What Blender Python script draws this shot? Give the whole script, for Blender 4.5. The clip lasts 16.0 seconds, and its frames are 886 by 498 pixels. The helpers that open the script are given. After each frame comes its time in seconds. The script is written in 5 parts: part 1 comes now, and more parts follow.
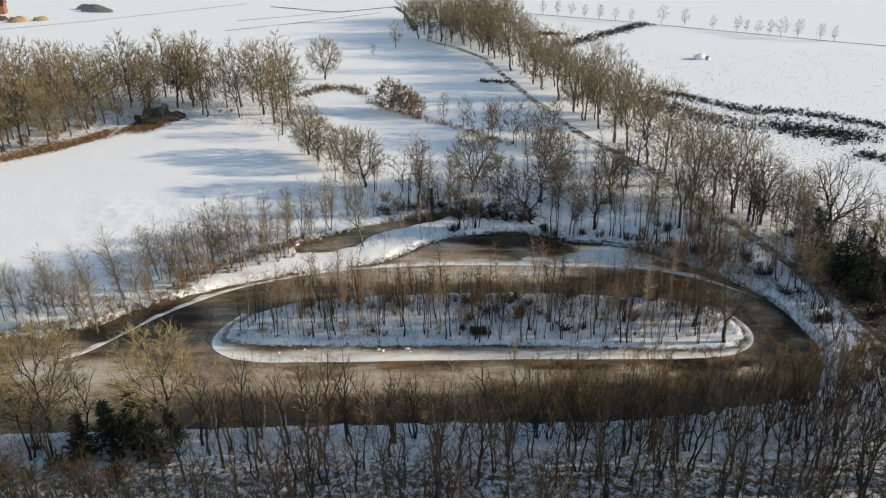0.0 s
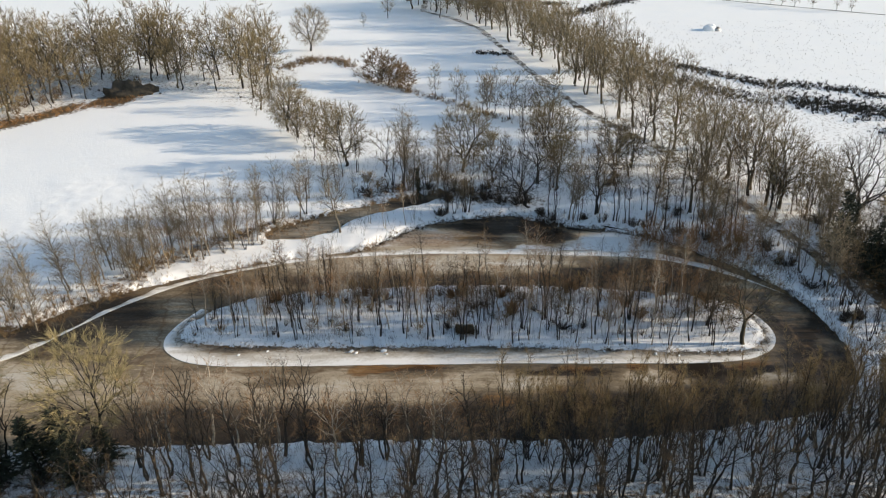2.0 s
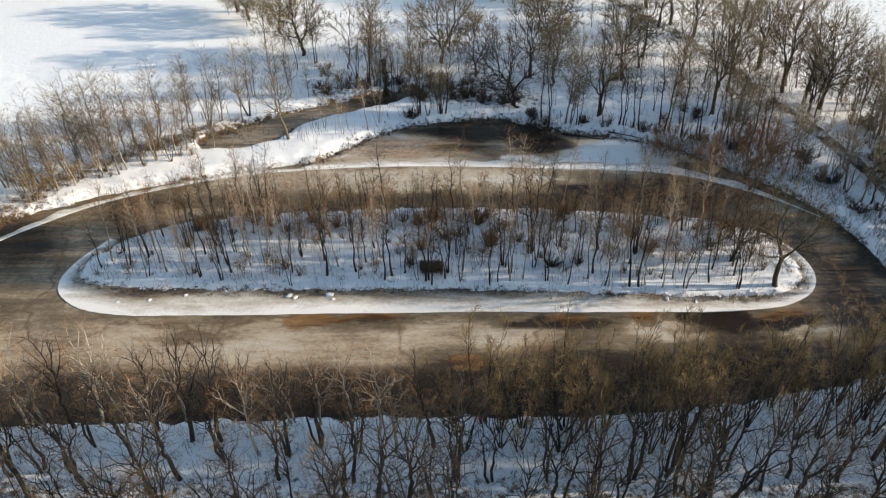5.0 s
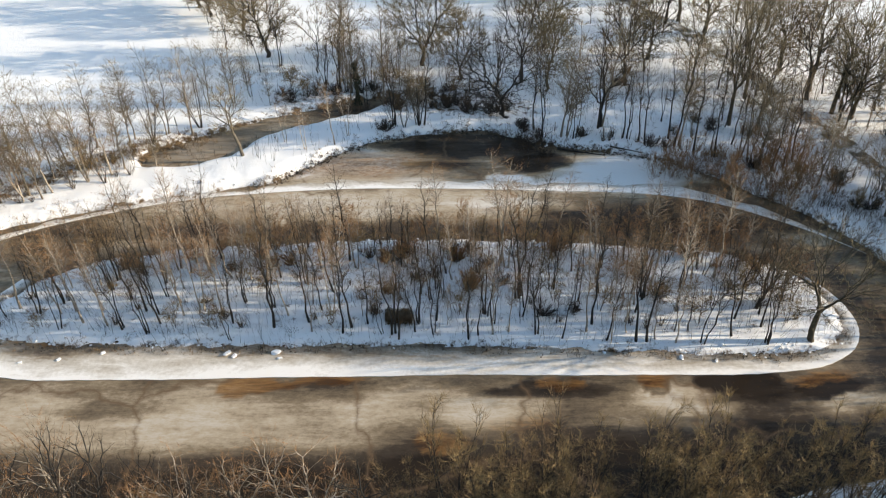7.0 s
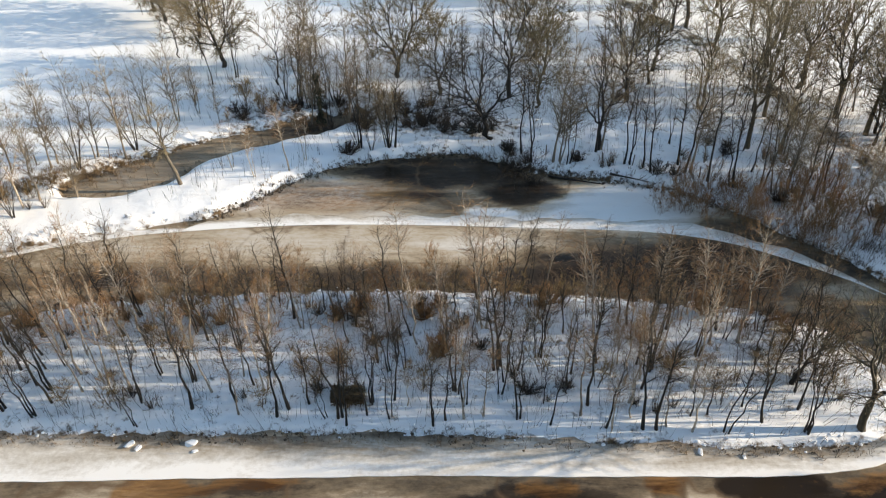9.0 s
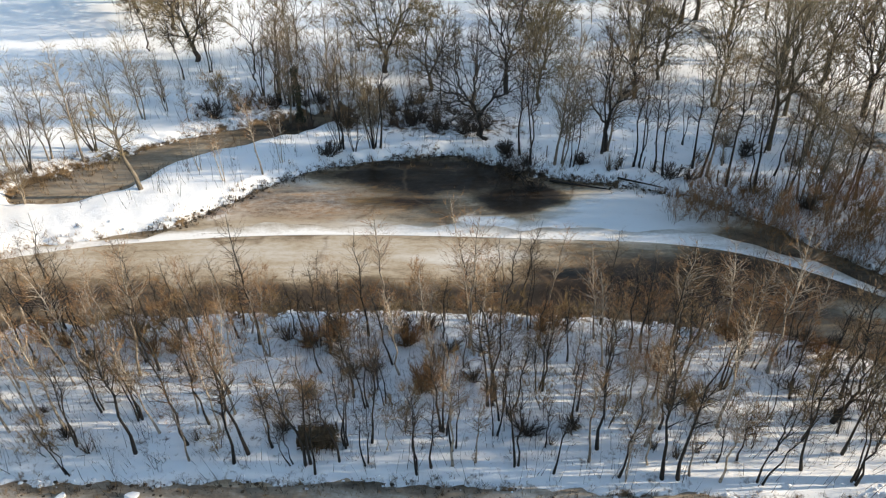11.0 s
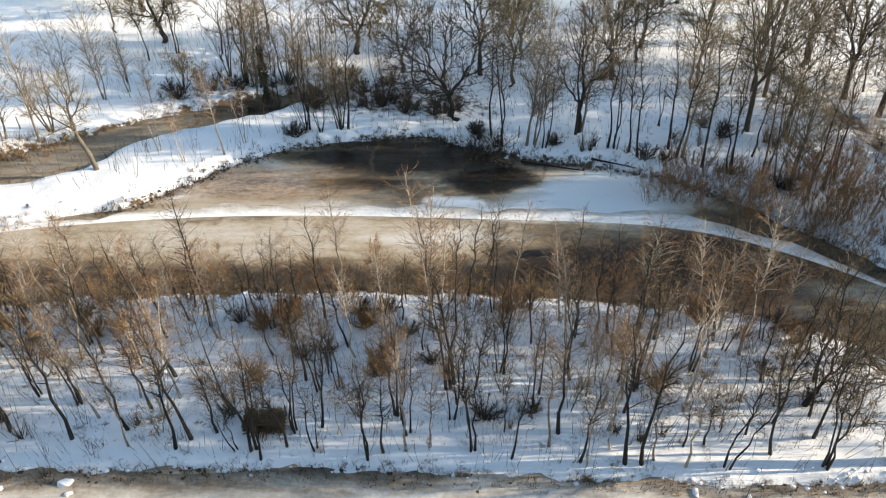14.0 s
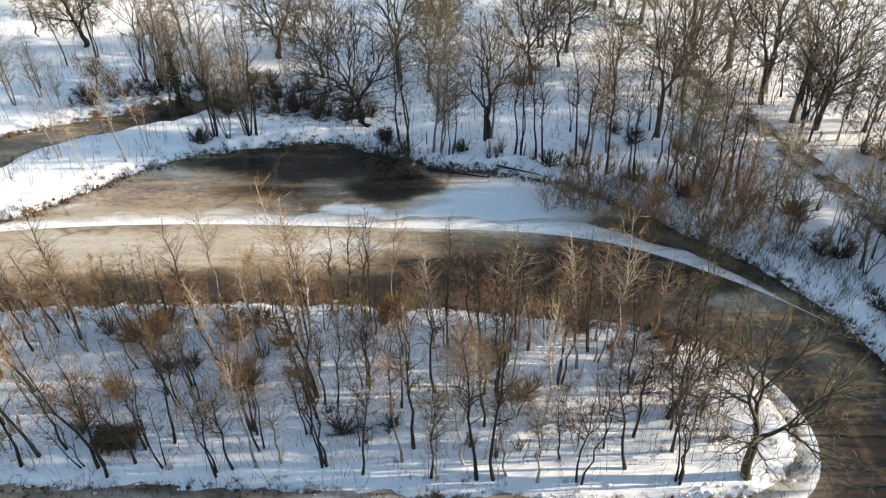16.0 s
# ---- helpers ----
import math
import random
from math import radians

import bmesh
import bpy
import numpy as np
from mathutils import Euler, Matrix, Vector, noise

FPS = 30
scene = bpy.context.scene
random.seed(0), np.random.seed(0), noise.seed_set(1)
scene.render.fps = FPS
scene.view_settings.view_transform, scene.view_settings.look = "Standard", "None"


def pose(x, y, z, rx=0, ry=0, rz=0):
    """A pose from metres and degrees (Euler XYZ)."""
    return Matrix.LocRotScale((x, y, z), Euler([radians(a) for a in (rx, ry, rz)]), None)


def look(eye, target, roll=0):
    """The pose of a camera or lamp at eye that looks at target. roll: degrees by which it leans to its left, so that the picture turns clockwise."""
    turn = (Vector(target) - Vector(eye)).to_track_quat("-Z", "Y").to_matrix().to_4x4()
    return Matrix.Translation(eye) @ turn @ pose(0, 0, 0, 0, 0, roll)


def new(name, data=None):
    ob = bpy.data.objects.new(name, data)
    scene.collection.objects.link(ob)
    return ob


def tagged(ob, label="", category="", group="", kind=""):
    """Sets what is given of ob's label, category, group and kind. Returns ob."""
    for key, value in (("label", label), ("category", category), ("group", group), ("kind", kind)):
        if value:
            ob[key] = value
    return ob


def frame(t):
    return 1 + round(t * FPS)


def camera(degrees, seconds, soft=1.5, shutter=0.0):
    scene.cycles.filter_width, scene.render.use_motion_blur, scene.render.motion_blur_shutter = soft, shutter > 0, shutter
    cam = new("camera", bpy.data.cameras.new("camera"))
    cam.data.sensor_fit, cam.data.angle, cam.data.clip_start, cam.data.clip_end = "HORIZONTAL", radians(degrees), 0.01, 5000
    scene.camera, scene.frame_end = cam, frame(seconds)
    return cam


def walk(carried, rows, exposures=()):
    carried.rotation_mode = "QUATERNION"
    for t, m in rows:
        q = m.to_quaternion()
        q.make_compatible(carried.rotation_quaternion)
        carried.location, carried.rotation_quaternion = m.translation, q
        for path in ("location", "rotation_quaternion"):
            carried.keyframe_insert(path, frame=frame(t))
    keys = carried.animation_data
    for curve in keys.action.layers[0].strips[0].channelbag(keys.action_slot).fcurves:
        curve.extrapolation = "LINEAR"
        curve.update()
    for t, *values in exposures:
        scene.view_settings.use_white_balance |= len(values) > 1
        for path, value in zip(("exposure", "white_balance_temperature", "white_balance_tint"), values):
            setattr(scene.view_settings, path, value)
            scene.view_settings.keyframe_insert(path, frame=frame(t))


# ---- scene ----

# ---------------------------------------------------------------- camera
cam = camera(64.4, 16.0, soft=1.15)
METRES, EYE, TILT, LEAN, TURN = 75.0, 57.8, -28.0, 0.5, 0.0
ROWS = [
    (0.0, 0.0, 0.0, 0.0, 0.0, 0.0, -0.0),
    (0.5, 0.0084, 0.0388, 0.0029, 0.04, -1.32, -0.0),
    (1.0, 0.0161, 0.078, 0.0081, 0.07, -1.82, -0.02),
    (1.5, 0.0242, 0.1173, 0.0126, 0.09, -1.79, -0.07),
    (2.0, 0.0327, 0.1561, 0.0169, 0.11, -1.76, -0.08),
    (2.5, 0.0416, 0.1967, 0.021, 0.12, -1.76, -0.11),
    (3.0, 0.0492, 0.2375, 0.026, 0.1, -1.75, -0.1),
    (3.5, 0.0581, 0.2782, 0.0319, 0.14, -1.77, -0.11),
    (4.0, 0.067, 0.3186, 0.0365, 0.13, -3.17, -0.13),
    (4.5, 0.0752, 0.3588, 0.0401, 0.08, -7.69, -0.12),
    (4.7, 0.0785, 0.375, 0.0428, 0.07, -9.25, -0.11),
    (5.2, 0.0866, 0.416, 0.0505, 0.04, -11.15, -0.07),
    (6.1, 0.1012, 0.490, 0.0650, 0.0, -11.36, -0.03),
    (7.0, 0.1163, 0.5642, 0.0774, -0.03, -11.34, -0.01),
    (7.5, 0.1254, 0.6059, 0.082, -0.04, -11.28, -0.04),
    (8.0, 0.1348, 0.6475, 0.0877, -0.04, -11.26, -0.06),
    (8.5, 0.1438, 0.6884, 0.0938, -0.06, -11.18, -0.09),
    (9.0, 0.1521, 0.7263, 0.0992, -0.07, -11.04, -0.13),
    (9.5, 0.1583, 0.7586, 0.1012, -0.09, -10.96, -0.15),
    (12.0, 0.1622, 0.8316, 0.0844, -0.48, -10.95, -0.24),
    (12.5, 0.1627, 0.8341, 0.0785, -0.61, -11.01, -0.25),
    (13.0, 0.1662, 0.8364, 0.0732, -0.59, -11.05, -0.19),
    (13.5, 0.1761, 0.8384, 0.0712, -0.68, -11.08, -0.27),
    (14.0, 0.1915, 0.8398, 0.0725, -0.74, -11.08, -0.29),
    (14.5, 0.2112, 0.8416, 0.0746, -0.86, -11.09, -0.32),
    (15.0, 0.2352, 0.8438, 0.0763, -0.99, -11.08, -0.29),
    (15.5, 0.2628, 0.8457, 0.0784, -1.13, -11.08, -0.26),
    (16.0, 0.2934, 0.8471, 0.0808, -1.29, -11.12, -0.25),
]
walk(cam, [(t, pose(0, 0, EYE, TILT, LEAN, TURN) @ pose(METRES * x, METRES * y, METRES * z, 90 + pitch, roll, yaw)) for t, x, y, z, yaw, pitch, roll in ROWS],
     exposures=((0.0, 0.29), (1.5, 0.42), (3.5, 0.5), (7.0, 0.82), (9.5, 0.83), (12.0, 0.97), (16.0, 1.1)))

# ---------------------------------------------------------------- light
SUN_ELEV = 17.2
SUN_DIR = Vector((1.0, 0.02, 0)).normalized() * math.cos(radians(SUN_ELEV)) + Vector((0, 0, math.sin(radians(SUN_ELEV))))
world = bpy.data.worlds.new("winter_sky")
scene.world = world
world.use_nodes = True
wn = world.node_tree
sky = wn.nodes.new("ShaderNodeTexSky")
sky.sky_type = "NISHITA"
sky.sun_disc = False
sky.dust_density = 0.0
sky.ozone_density = 1.0
sky.air_density = 1.3
sky.sun_elevation = radians(SUN_ELEV)
sky.sun_rotation = math.atan2(SUN_DIR.x, SUN_DIR.y)
tint = wn.nodes.new("ShaderNodeMix")
tint.data_type, tint.blend_type = "RGBA", "MULTIPLY"
tint.inputs[0].default_value = 1.0
tint.inputs[7].default_value = (1.015, 1.0, 1.005, 1)
wn.links.new(sky.outputs[0], tint.inputs[6])
wn.links.new(tint.outputs[2], wn.nodes["Background"].inputs[0])
wn.nodes["Background"].inputs[1].default_value = 0.132
sun_data = bpy.data.lights.new("sun", "SUN")
sun_data.energy = 5.0
sun_data.angle = radians(0.6)
sun_data.color = (1.0, 0.845, 0.635)
sun = new("sun", sun_data)
sun.matrix_world = look(SUN_DIR * 300, (0, 0, 0))


# ---------------------------------------------------------------- materials
def material(name):
    m = bpy.data.materials.new(name)
    m.use_nodes = True
    nt = m.node_tree
    return m, nt, nt.nodes["Principled BSDF"]


def link(nt, a, b):
    nt.links.new(a, b)


def noise_node(nt, scale, detail=4.0, rough=0.6, stretch=None, distort=0.0):
    co = nt.nodes.new("ShaderNodeTexCoord").outputs["Object"]
    if stretch:
        mp = nt.nodes.new("ShaderNodeMapping")
        mp.inputs["Scale"].default_value = stretch
        link(nt, co, mp.inputs["Vector"])
        co = mp.outputs[0]
    n = nt.nodes.new("ShaderNodeTexNoise")
    n.inputs["Scale"].default_value = scale
    n.inputs["Detail"].default_value = detail
    n.inputs["Roughness"].default_value = rough
    n.inputs["Distortion"].default_value = distort
    link(nt, co, n.inputs["Vector"])
    return n.outputs["Fac"]


def ramp(nt, fac, stops):
    r = nt.nodes.new("ShaderNodeValToRGB")
    e = r.color_ramp.elements
    while len(e) < len(stops):
        e.new(0.5)
    for k, (p, c) in zip(e, stops):
        k.position = p
        k.color = (*c, 1) if len(c) == 3 else c
    link(nt, fac, r.inputs[0])
    return r.outputs[0]


def calc(nt, op, a, b, clamp=False):
    n = nt.nodes.new("ShaderNodeMath")
    n.operation = op
    n.use_clamp = clamp
    for k, v in enumerate((a, b)):
        if isinstance(v, (int, float)):
            n.inputs[k].default_value = v
        else:
            link(nt, v, n.inputs[k])
    return n.outputs[0]


def mix(nt, fac, a, b):
    n = nt.nodes.new("ShaderNodeMix")
    n.data_type = "RGBA"
    for k, v in ((0, fac), (6, a), (7, b)):
        if isinstance(v, tuple):
            n.inputs[k].default_value = (*v, 1)
        elif isinstance(v, (int, float)):
            n.inputs[k].default_value = v
        else:
            link(nt, v, n.inputs[k])
    return n.outputs[2]


def bump(nt, bsdf, height, strength, distance=0.05):
    b = nt.nodes.new("ShaderNodeBump")
    b.inputs["Strength"].default_value = strength
    b.inputs["Distance"].default_value = distance
    link(nt, height, b.inputs["Height"])
    link(nt, b.outputs[0], bsdf.inputs["Normal"])


def attribute(nt, name):
    a = nt.nodes.new("ShaderNodeAttribute")
    a.attribute_name = name
    return a.outputs["Fac"]


def snow_ground():
    m, nt, p = material("snow_ground")
    fine = noise_node(nt, 1.3, 8, 0.72)
    broad = noise_node(nt, 0.13, 4, 0.6)
    clean = mix(nt, broad, (0.85, 0.86, 0.88), (0.92, 0.91, 0.895))
    litter = mix(nt, noise_node(nt, 3.1, 5), (0.055, 0.036, 0.02), (0.20, 0.135, 0.075))
    bare = attribute(nt, "bare")
    fac = calc(nt, "ADD", calc(nt, "MULTIPLY", bare, 0.62), calc(nt, "MULTIPLY", calc(nt, "SUBTRACT", fine, 0.5), 1.5))
    fac = ramp(nt, fac, [(0.28, (0, 0, 0)), (0.48, (1, 1, 1))])
    link(nt, mix(nt, fac, clean, litter), p.inputs["Base Color"])
    p.inputs["Roughness"].default_value = 0.75
    p.inputs["Specular IOR Level"].default_value = 0.2
    bump(nt, p, calc(nt, "ADD", fine, broad), 0.42, 0.2)
    return m


def ice_water():
    m, nt, p = material("ice_water")
    streak = noise_node(nt, 0.9, 9, 0.68, (0.16, 1.0, 1.0), 0.5)
    fine = noise_node(nt, 2.6, 8, 0.75, (0.55, 1.0, 1.0))
    f = calc(nt, "ADD", attribute(nt, "frost_shade"), calc(nt, "MULTIPLY", calc(nt, "SUBTRACT", streak, 0.5), 0.34))
    f = calc(nt, "ADD", f, calc(nt, "MULTIPLY", calc(nt, "SUBTRACT", fine, 0.5), 0.34))
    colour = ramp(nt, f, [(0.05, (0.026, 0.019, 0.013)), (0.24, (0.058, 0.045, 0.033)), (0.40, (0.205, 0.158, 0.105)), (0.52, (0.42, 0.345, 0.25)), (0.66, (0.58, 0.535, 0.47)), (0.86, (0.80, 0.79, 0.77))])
    crack = nt.nodes.new("ShaderNodeTexVoronoi")
    crack.feature = "DISTANCE_TO_EDGE"
    crack.inputs["Scale"].default_value = 0.075
    co = nt.nodes.new("ShaderNodeTexCoord").outputs["Object"]
    warp = nt.nodes.new("ShaderNodeVectorMath")
    warp.operation = "ADD"
    wob = nt.nodes.new("ShaderNodeTexNoise")
    wob.inputs["Scale"].default_value = 0.35
    scl = nt.nodes.new("ShaderNodeVectorMath")
    scl.operation = "SCALE"
    scl.inputs["Scale"].default_value = 3.0
    link(nt, co, wob.inputs["Vector"])
    link(nt, wob.outputs["Color"], scl.inputs[0])
    link(nt, co, warp.inputs[0])
    link(nt, scl.outputs[0], warp.inputs[1])
    link(nt, warp.outputs[0], crack.inputs["Vector"])
    line = ramp(nt, crack.outputs["Distance"], [(0.0, (0.75, 0.75, 0.75)), (0.008, (0.4, 0.4, 0.4)), (0.022, (0, 0, 0))])
    line = calc(nt, "MULTIPLY", line, ramp(nt, f, [(0.5, (1, 1, 1)), (0.66, (0, 0, 0))]))
    tea = calc(nt, "ADD", calc(nt, "MULTIPLY", attribute(nt, "stain"), 1.1), calc(nt, "MULTIPLY", calc(nt, "SUBTRACT", fine, 0.5), 2.2))
    tea = ramp(nt, tea, [(0.2, (0, 0, 0)), (0.9, (0.8, 0.8, 0.8))])
    colour = mix(nt, tea, colour, ramp(nt, streak, [(0.38, (0.075, 0.033, 0.011)), (0.62, (0.30, 0.155, 0.05))]))
    link(nt, mix(nt, line, colour, (0.13, 0.085, 0.05)), p.inputs["Base Color"])
    rough = ramp(nt, f, [(0.1, (0.08, 0.08, 0.08)), (0.45, (0.26, 0.26, 0.26)), (0.75, (0.6, 0.6, 0.6))])
    link(nt, rough, p.inputs["Roughness"])
    p.inputs["IOR"].default_value = 1.33
    p.inputs["Specular IOR Level"].default_value = 0.22
    bump(nt, p, calc(nt, "ADD", streak, fine), 0.12, 0.05)
    return m


def shelf_ice():
    m, nt, p = material("shelf_ice")
    streak = noise_node(nt, 0.6, 6, 0.65, (0.25, 1.0, 1.0), 0.5)
    fine = noise_node(nt, 3.0, 5, 0.7)
    f = calc(nt, "ADD", streak, calc(nt, "MULTIPLY", calc(nt, "SUBTRACT", fine, 0.5), 0.35))
    f = calc(nt, "ADD", calc(nt, "MULTIPLY", f, 0.8), calc(nt, "MULTIPLY", calc(nt, "SUBTRACT", attribute(nt, "snow"), 0.5), 0.5))
    link(nt, ramp(nt, f, [(0.10, (0.10, 0.075, 0.05)), (0.26, (0.30, 0.245, 0.18)), (0.42, (0.56, 0.515, 0.45)), (0.60, (0.87, 0.845, 0.81))]), p.inputs["Base Color"])
    p.inputs["Roughness"].default_value = 0.55
    bump(nt, p, f, 0.3, 0.06)
    return m


def bark(name, dark, light, scale=9.0, patchy=False):
    m, nt, p = material(name)
    n = noise_node(nt, scale, 5, 0.7, (1, 1, 0.25 if not patchy else 2.5))
    info = nt.nodes.new("ShaderNodeObjectInfo").outputs["Random"]
    stops = [(0.40, dark), (0.50, light)] if patchy else [(0.3, dark), (0.7, light)]
    col = ramp(nt, n, stops)
    hsv = nt.nodes.new("ShaderNodeHueSaturation")
    link(nt, calc(nt, "ADD", calc(nt, "MULTIPLY", info, 0.7), 0.65), hsv.inputs["Value"])
    link(nt, col, hsv.inputs["Color"])
    link(nt, hsv.outputs[0], p.inputs["Base Color"])
    p.inputs["Roughness"].default_value = 0.85
    bump(nt, p, n, 0.5, 0.02)
    return m


def twig(name, a, b):
    m, nt, p = material(name)
    info = nt.nodes.new("ShaderNodeObjectInfo").outputs["Random"]
    n = noise_node(nt, 1.1, 3, 0.6)
    fac = calc(nt, "ADD", calc(nt, "MULTIPLY", info, 0.6), calc(nt, "MULTIPLY", n, 0.5), True)
    link(nt, mix(nt, fac, a, b), p.inputs["Base Color"])
    p.inputs["Roughness"].default_value = 0.8
    return m


def speckled(name, a, b, scale=3.0, rough=0.85, relief=0.4, sharp=0.15):
    m, nt, p = material(name)
    n = noise_node(nt, scale, 6, 0.7)
    link(nt, mix(nt, ramp(nt, n, [(0.5 - sharp, (0, 0, 0)), (0.5 + sharp, (1, 1, 1))]), a, b), p.inputs["Base Color"])
    p.inputs["Roughness"].default_value = rough
    bump(nt, p, n, relief, 0.06)
    return m


M_SNOW = snow_ground()
M_ICE = ice_water()
M_SHELF = shelf_ice()
M_BARK = bark("dark_bark", (0.007, 0.006, 0.005), (0.031, 0.025, 0.020))
M_BARK_GREEN = bark("mossy_bark", (0.028, 0.023, 0.015), (0.125, 0.10, 0.06))
M_BIRCH = bark("birch_bark", (0.06, 0.048, 0.037), (0.42, 0.36, 0.29), 4.0, True)
M_PALE = bark("pale_bark", (0.075, 0.062, 0.048), (0.27, 0.225, 0.17), 5.0)
M_TWIG_BROWN = twig("brown_twigs", (0.1, 0.062, 0.028), (0.23, 0.145, 0.066))
M_TWIG_RUST = twig("rusty_twigs", (0.20, 0.10, 0.038), (0.33, 0.18, 0.075))
M_TWIG_OLIVE = twig("olive_twigs", (0.14, 0.106, 0.053), (0.275, 0.21, 0.106))
M_TWIG_GOLD = twig("golden_twigs", (0.165, 0.11, 0.046), (0.31, 0.21, 0.09))
M_TWIG_YELLOW = twig("yellow_twigs", (0.17, 0.135, 0.065), (0.31, 0.25, 0.125))
M_TWIG_GREY = twig("grey_twigs", (0.145, 0.112, 0.066), (0.29, 0.226, 0.138))
M_TWIG_PALE = twig("pale_twigs", (0.18, 0.137, 0.08), (0.34, 0.262, 0.155))
M_TWIG_WOOD = twig("wood_twigs", (0.07, 0.045, 0.022), (0.165, 0.107, 0.05))
M_TWIG_DARK = twig("dark_twigs", (0.0279, 0.0217, 0.0174), (0.062, 0.0465, 0.0341))
M_NEEDLE = twig("needles", (0.007, 0.012, 0.006), (0.022, 0.03, 0.013))
M_MUD = speckled("mud_track", (0.05, 0.036, 0.024), (0.7, 0.69, 0.68), 0.55, sharp=0.07)
M_HEATH = speckled("dark_heath", (0.02, 0.018, 0.014), (0.07, 0.055, 0.038), 1.2)

# ---------------------------------------------------------------- ground plan
OUTER = [(-160, 58), (-160, 80), (-63, 82), (-56.3, 82.4), (-51.5, 84.8), (-47.2, 88.8), (-42, 92.8), (-33.5, 97.2), (-22, 101), (-16, 102.4), (-10.9, 103.6), (-7.2, 106.7),
         (-3.6, 110.2), (0.9, 113), (7, 114.2), (13.5, 115.2), (17, 112.8), (22, 111), (27, 110), (31, 108.8), (35, 107.2), (37.5, 105), (41, 101.5), (45, 98), (48.3, 93.5), (50, 88.9), (51.2, 81),
         (50, 75), (46, 69.5), (38.4, 67.2), (28, 65.6), (18, 64.4), (0, 64.6), (-16, 64.2), (-33, 63.8), (-52, 63), (-75, 61)]
ISLAND = [(-32.4, 82.2), (-29, 80.2), (-19, 79.7), (-5, 79.6), (4.5, 79.8), (17, 79.2), (24, 78.8), (32, 78.4), (38.5, 78.5), (41.6, 80.2), (42.6, 83), (42.2, 86), (40, 89.4), (36.5, 91.2), (30, 92.4), (22, 93.6),
          (9, 94.3), (-5, 94), (-16, 93.2), (-25, 91.2), (-30.5, 87.5)]
STREAM = [(-25.6, 107.2), (-26.2, 109.8), (-23.5, 111.9), (-20.5, 113.9), (-17.7, 116), (-13.2, 118.7), (-9, 120.2), (-4.8, 122), (2, 124.5), (2.5, 122.6), (-3.5, 119), (-9.6, 116), (-13.7, 113.9), (-15.3, 110.6), (-18.9, 108.2), (-21.5, 107.4)]
LANE = [(58, 78), (57.6, 92), (56.3, 102), (54.3, 110), (52, 119), (49.8, 129), (45, 143), (38, 157), (33, 169), (28.5, 186), (24, 203), (18.7, 227), (13.5, 251), (4, 268), (-6, 280), (-5, 320)]


def rounded(line, times=2, closed=False):
    """Cuts the corners of a line or polygon."""
    for _ in range(times):
        pairs = list(zip(line, line[1:] + line[:1] if closed else line[1:]))
        cut = [p for a, b in pairs for p in ((a[0] * 0.75 + b[0] * 0.25, a[1] * 0.75 + b[1] * 0.25), (a[0] * 0.25 + b[0] * 0.75, a[1] * 0.25 + b[1] * 0.75))]
        line = cut if closed else [line[0]] + cut + [line[-1]]
    return line


ISLAND, STREAM, OUTER = rounded(ISLAND, 1, True), rounded(STREAM, 1, True), OUTER[:2] + rounded(OUTER[2:], 1)


def distance(px, py, poly, closed=True):
    """Signed distance to a polygon, minus inside; plain distance for an open line."""
    d = np.full(px.shape, 1e9)
    inside = np.zeros(px.shape, bool)
    n = len(poly)
    for k in range(n if closed else n - 1):
        (ax, ay), (bx, by) = poly[k], poly[(k + 1) % n]
        ex, ey = bx - ax, by - ay
        t = np.clip(((px - ax) * ex + (py - ay) * ey) / (ex * ex + ey * ey), 0, 1)
        d = np.minimum(d, (px - ax - t * ex) ** 2 + (py - ay - t * ey) ** 2)
        if closed and ay != by:
            inside ^= ((ay > py) != (by > py)) & (px < ax + (py - ay) / (by - ay) * ex)
    d = np.sqrt(d)
    return np.where(inside, -d, d) if closed else d


def waves(x, y, s=1.0):
    return (np.sin(x * 0.31 * s + 1.3 * np.sin(y * 0.17 * s)) + np.sin(y * 0.37 * s + 1.1 * np.sin(x * 0.23 * s + 2)) + np.sin((x + y) * 0.71 * s + 0.7) * 0.5) / 2.5


def shore(x, y):
    """How far inland a place lies: minus over water."""
    wob = 0.35 * waves(x, y, 3.1) + 0.2 * waves(x, y, 9)
    water = np.minimum(distance(x, y, OUTER), distance(x, y, STREAM))
    water = np.maximum(water, -distance(x, y, ISLAND))
    return water + wob


def smooth(t):
    t = np.clip(t, 0, 1)
    return t * t * (3 - 2 * t)


def land_height(x, y):
    x, y = np.asarray(x, float), np.asarray(y, float)
    d = shore(x, y)
    isl = distance(x, y, ISLAND) < 2
    top = np.where(isl, 0.42, 0.75)
    z = -0.5 + (0.5 + top) * smooth((d + 1.0) / 2.4) + 0.10 * waves(x, y, 1.2) * smooth(d / 4) * smooth((75 - np.abs(x)) / 6) * smooth((134 - y) / 6)
    z += 0.05 * waves(x, y, 6) * smooth(d / 2) * smooth((70 - np.abs(x)) / 4) * smooth((132 - y) / 5)
    return z


def spread(lo, hi, step, far, grow=1.22):
    out = list(np.arange(lo, hi + 1e-6, step))
    s = step
    while out[-1] < far:
        s *= grow
        out.append(out[-1] + s)
    s = step
    low = []
    p = lo
    while p > -far:
        s *= grow
        p -= s
        low.append(p)
    return np.array(low[::-1] + out)


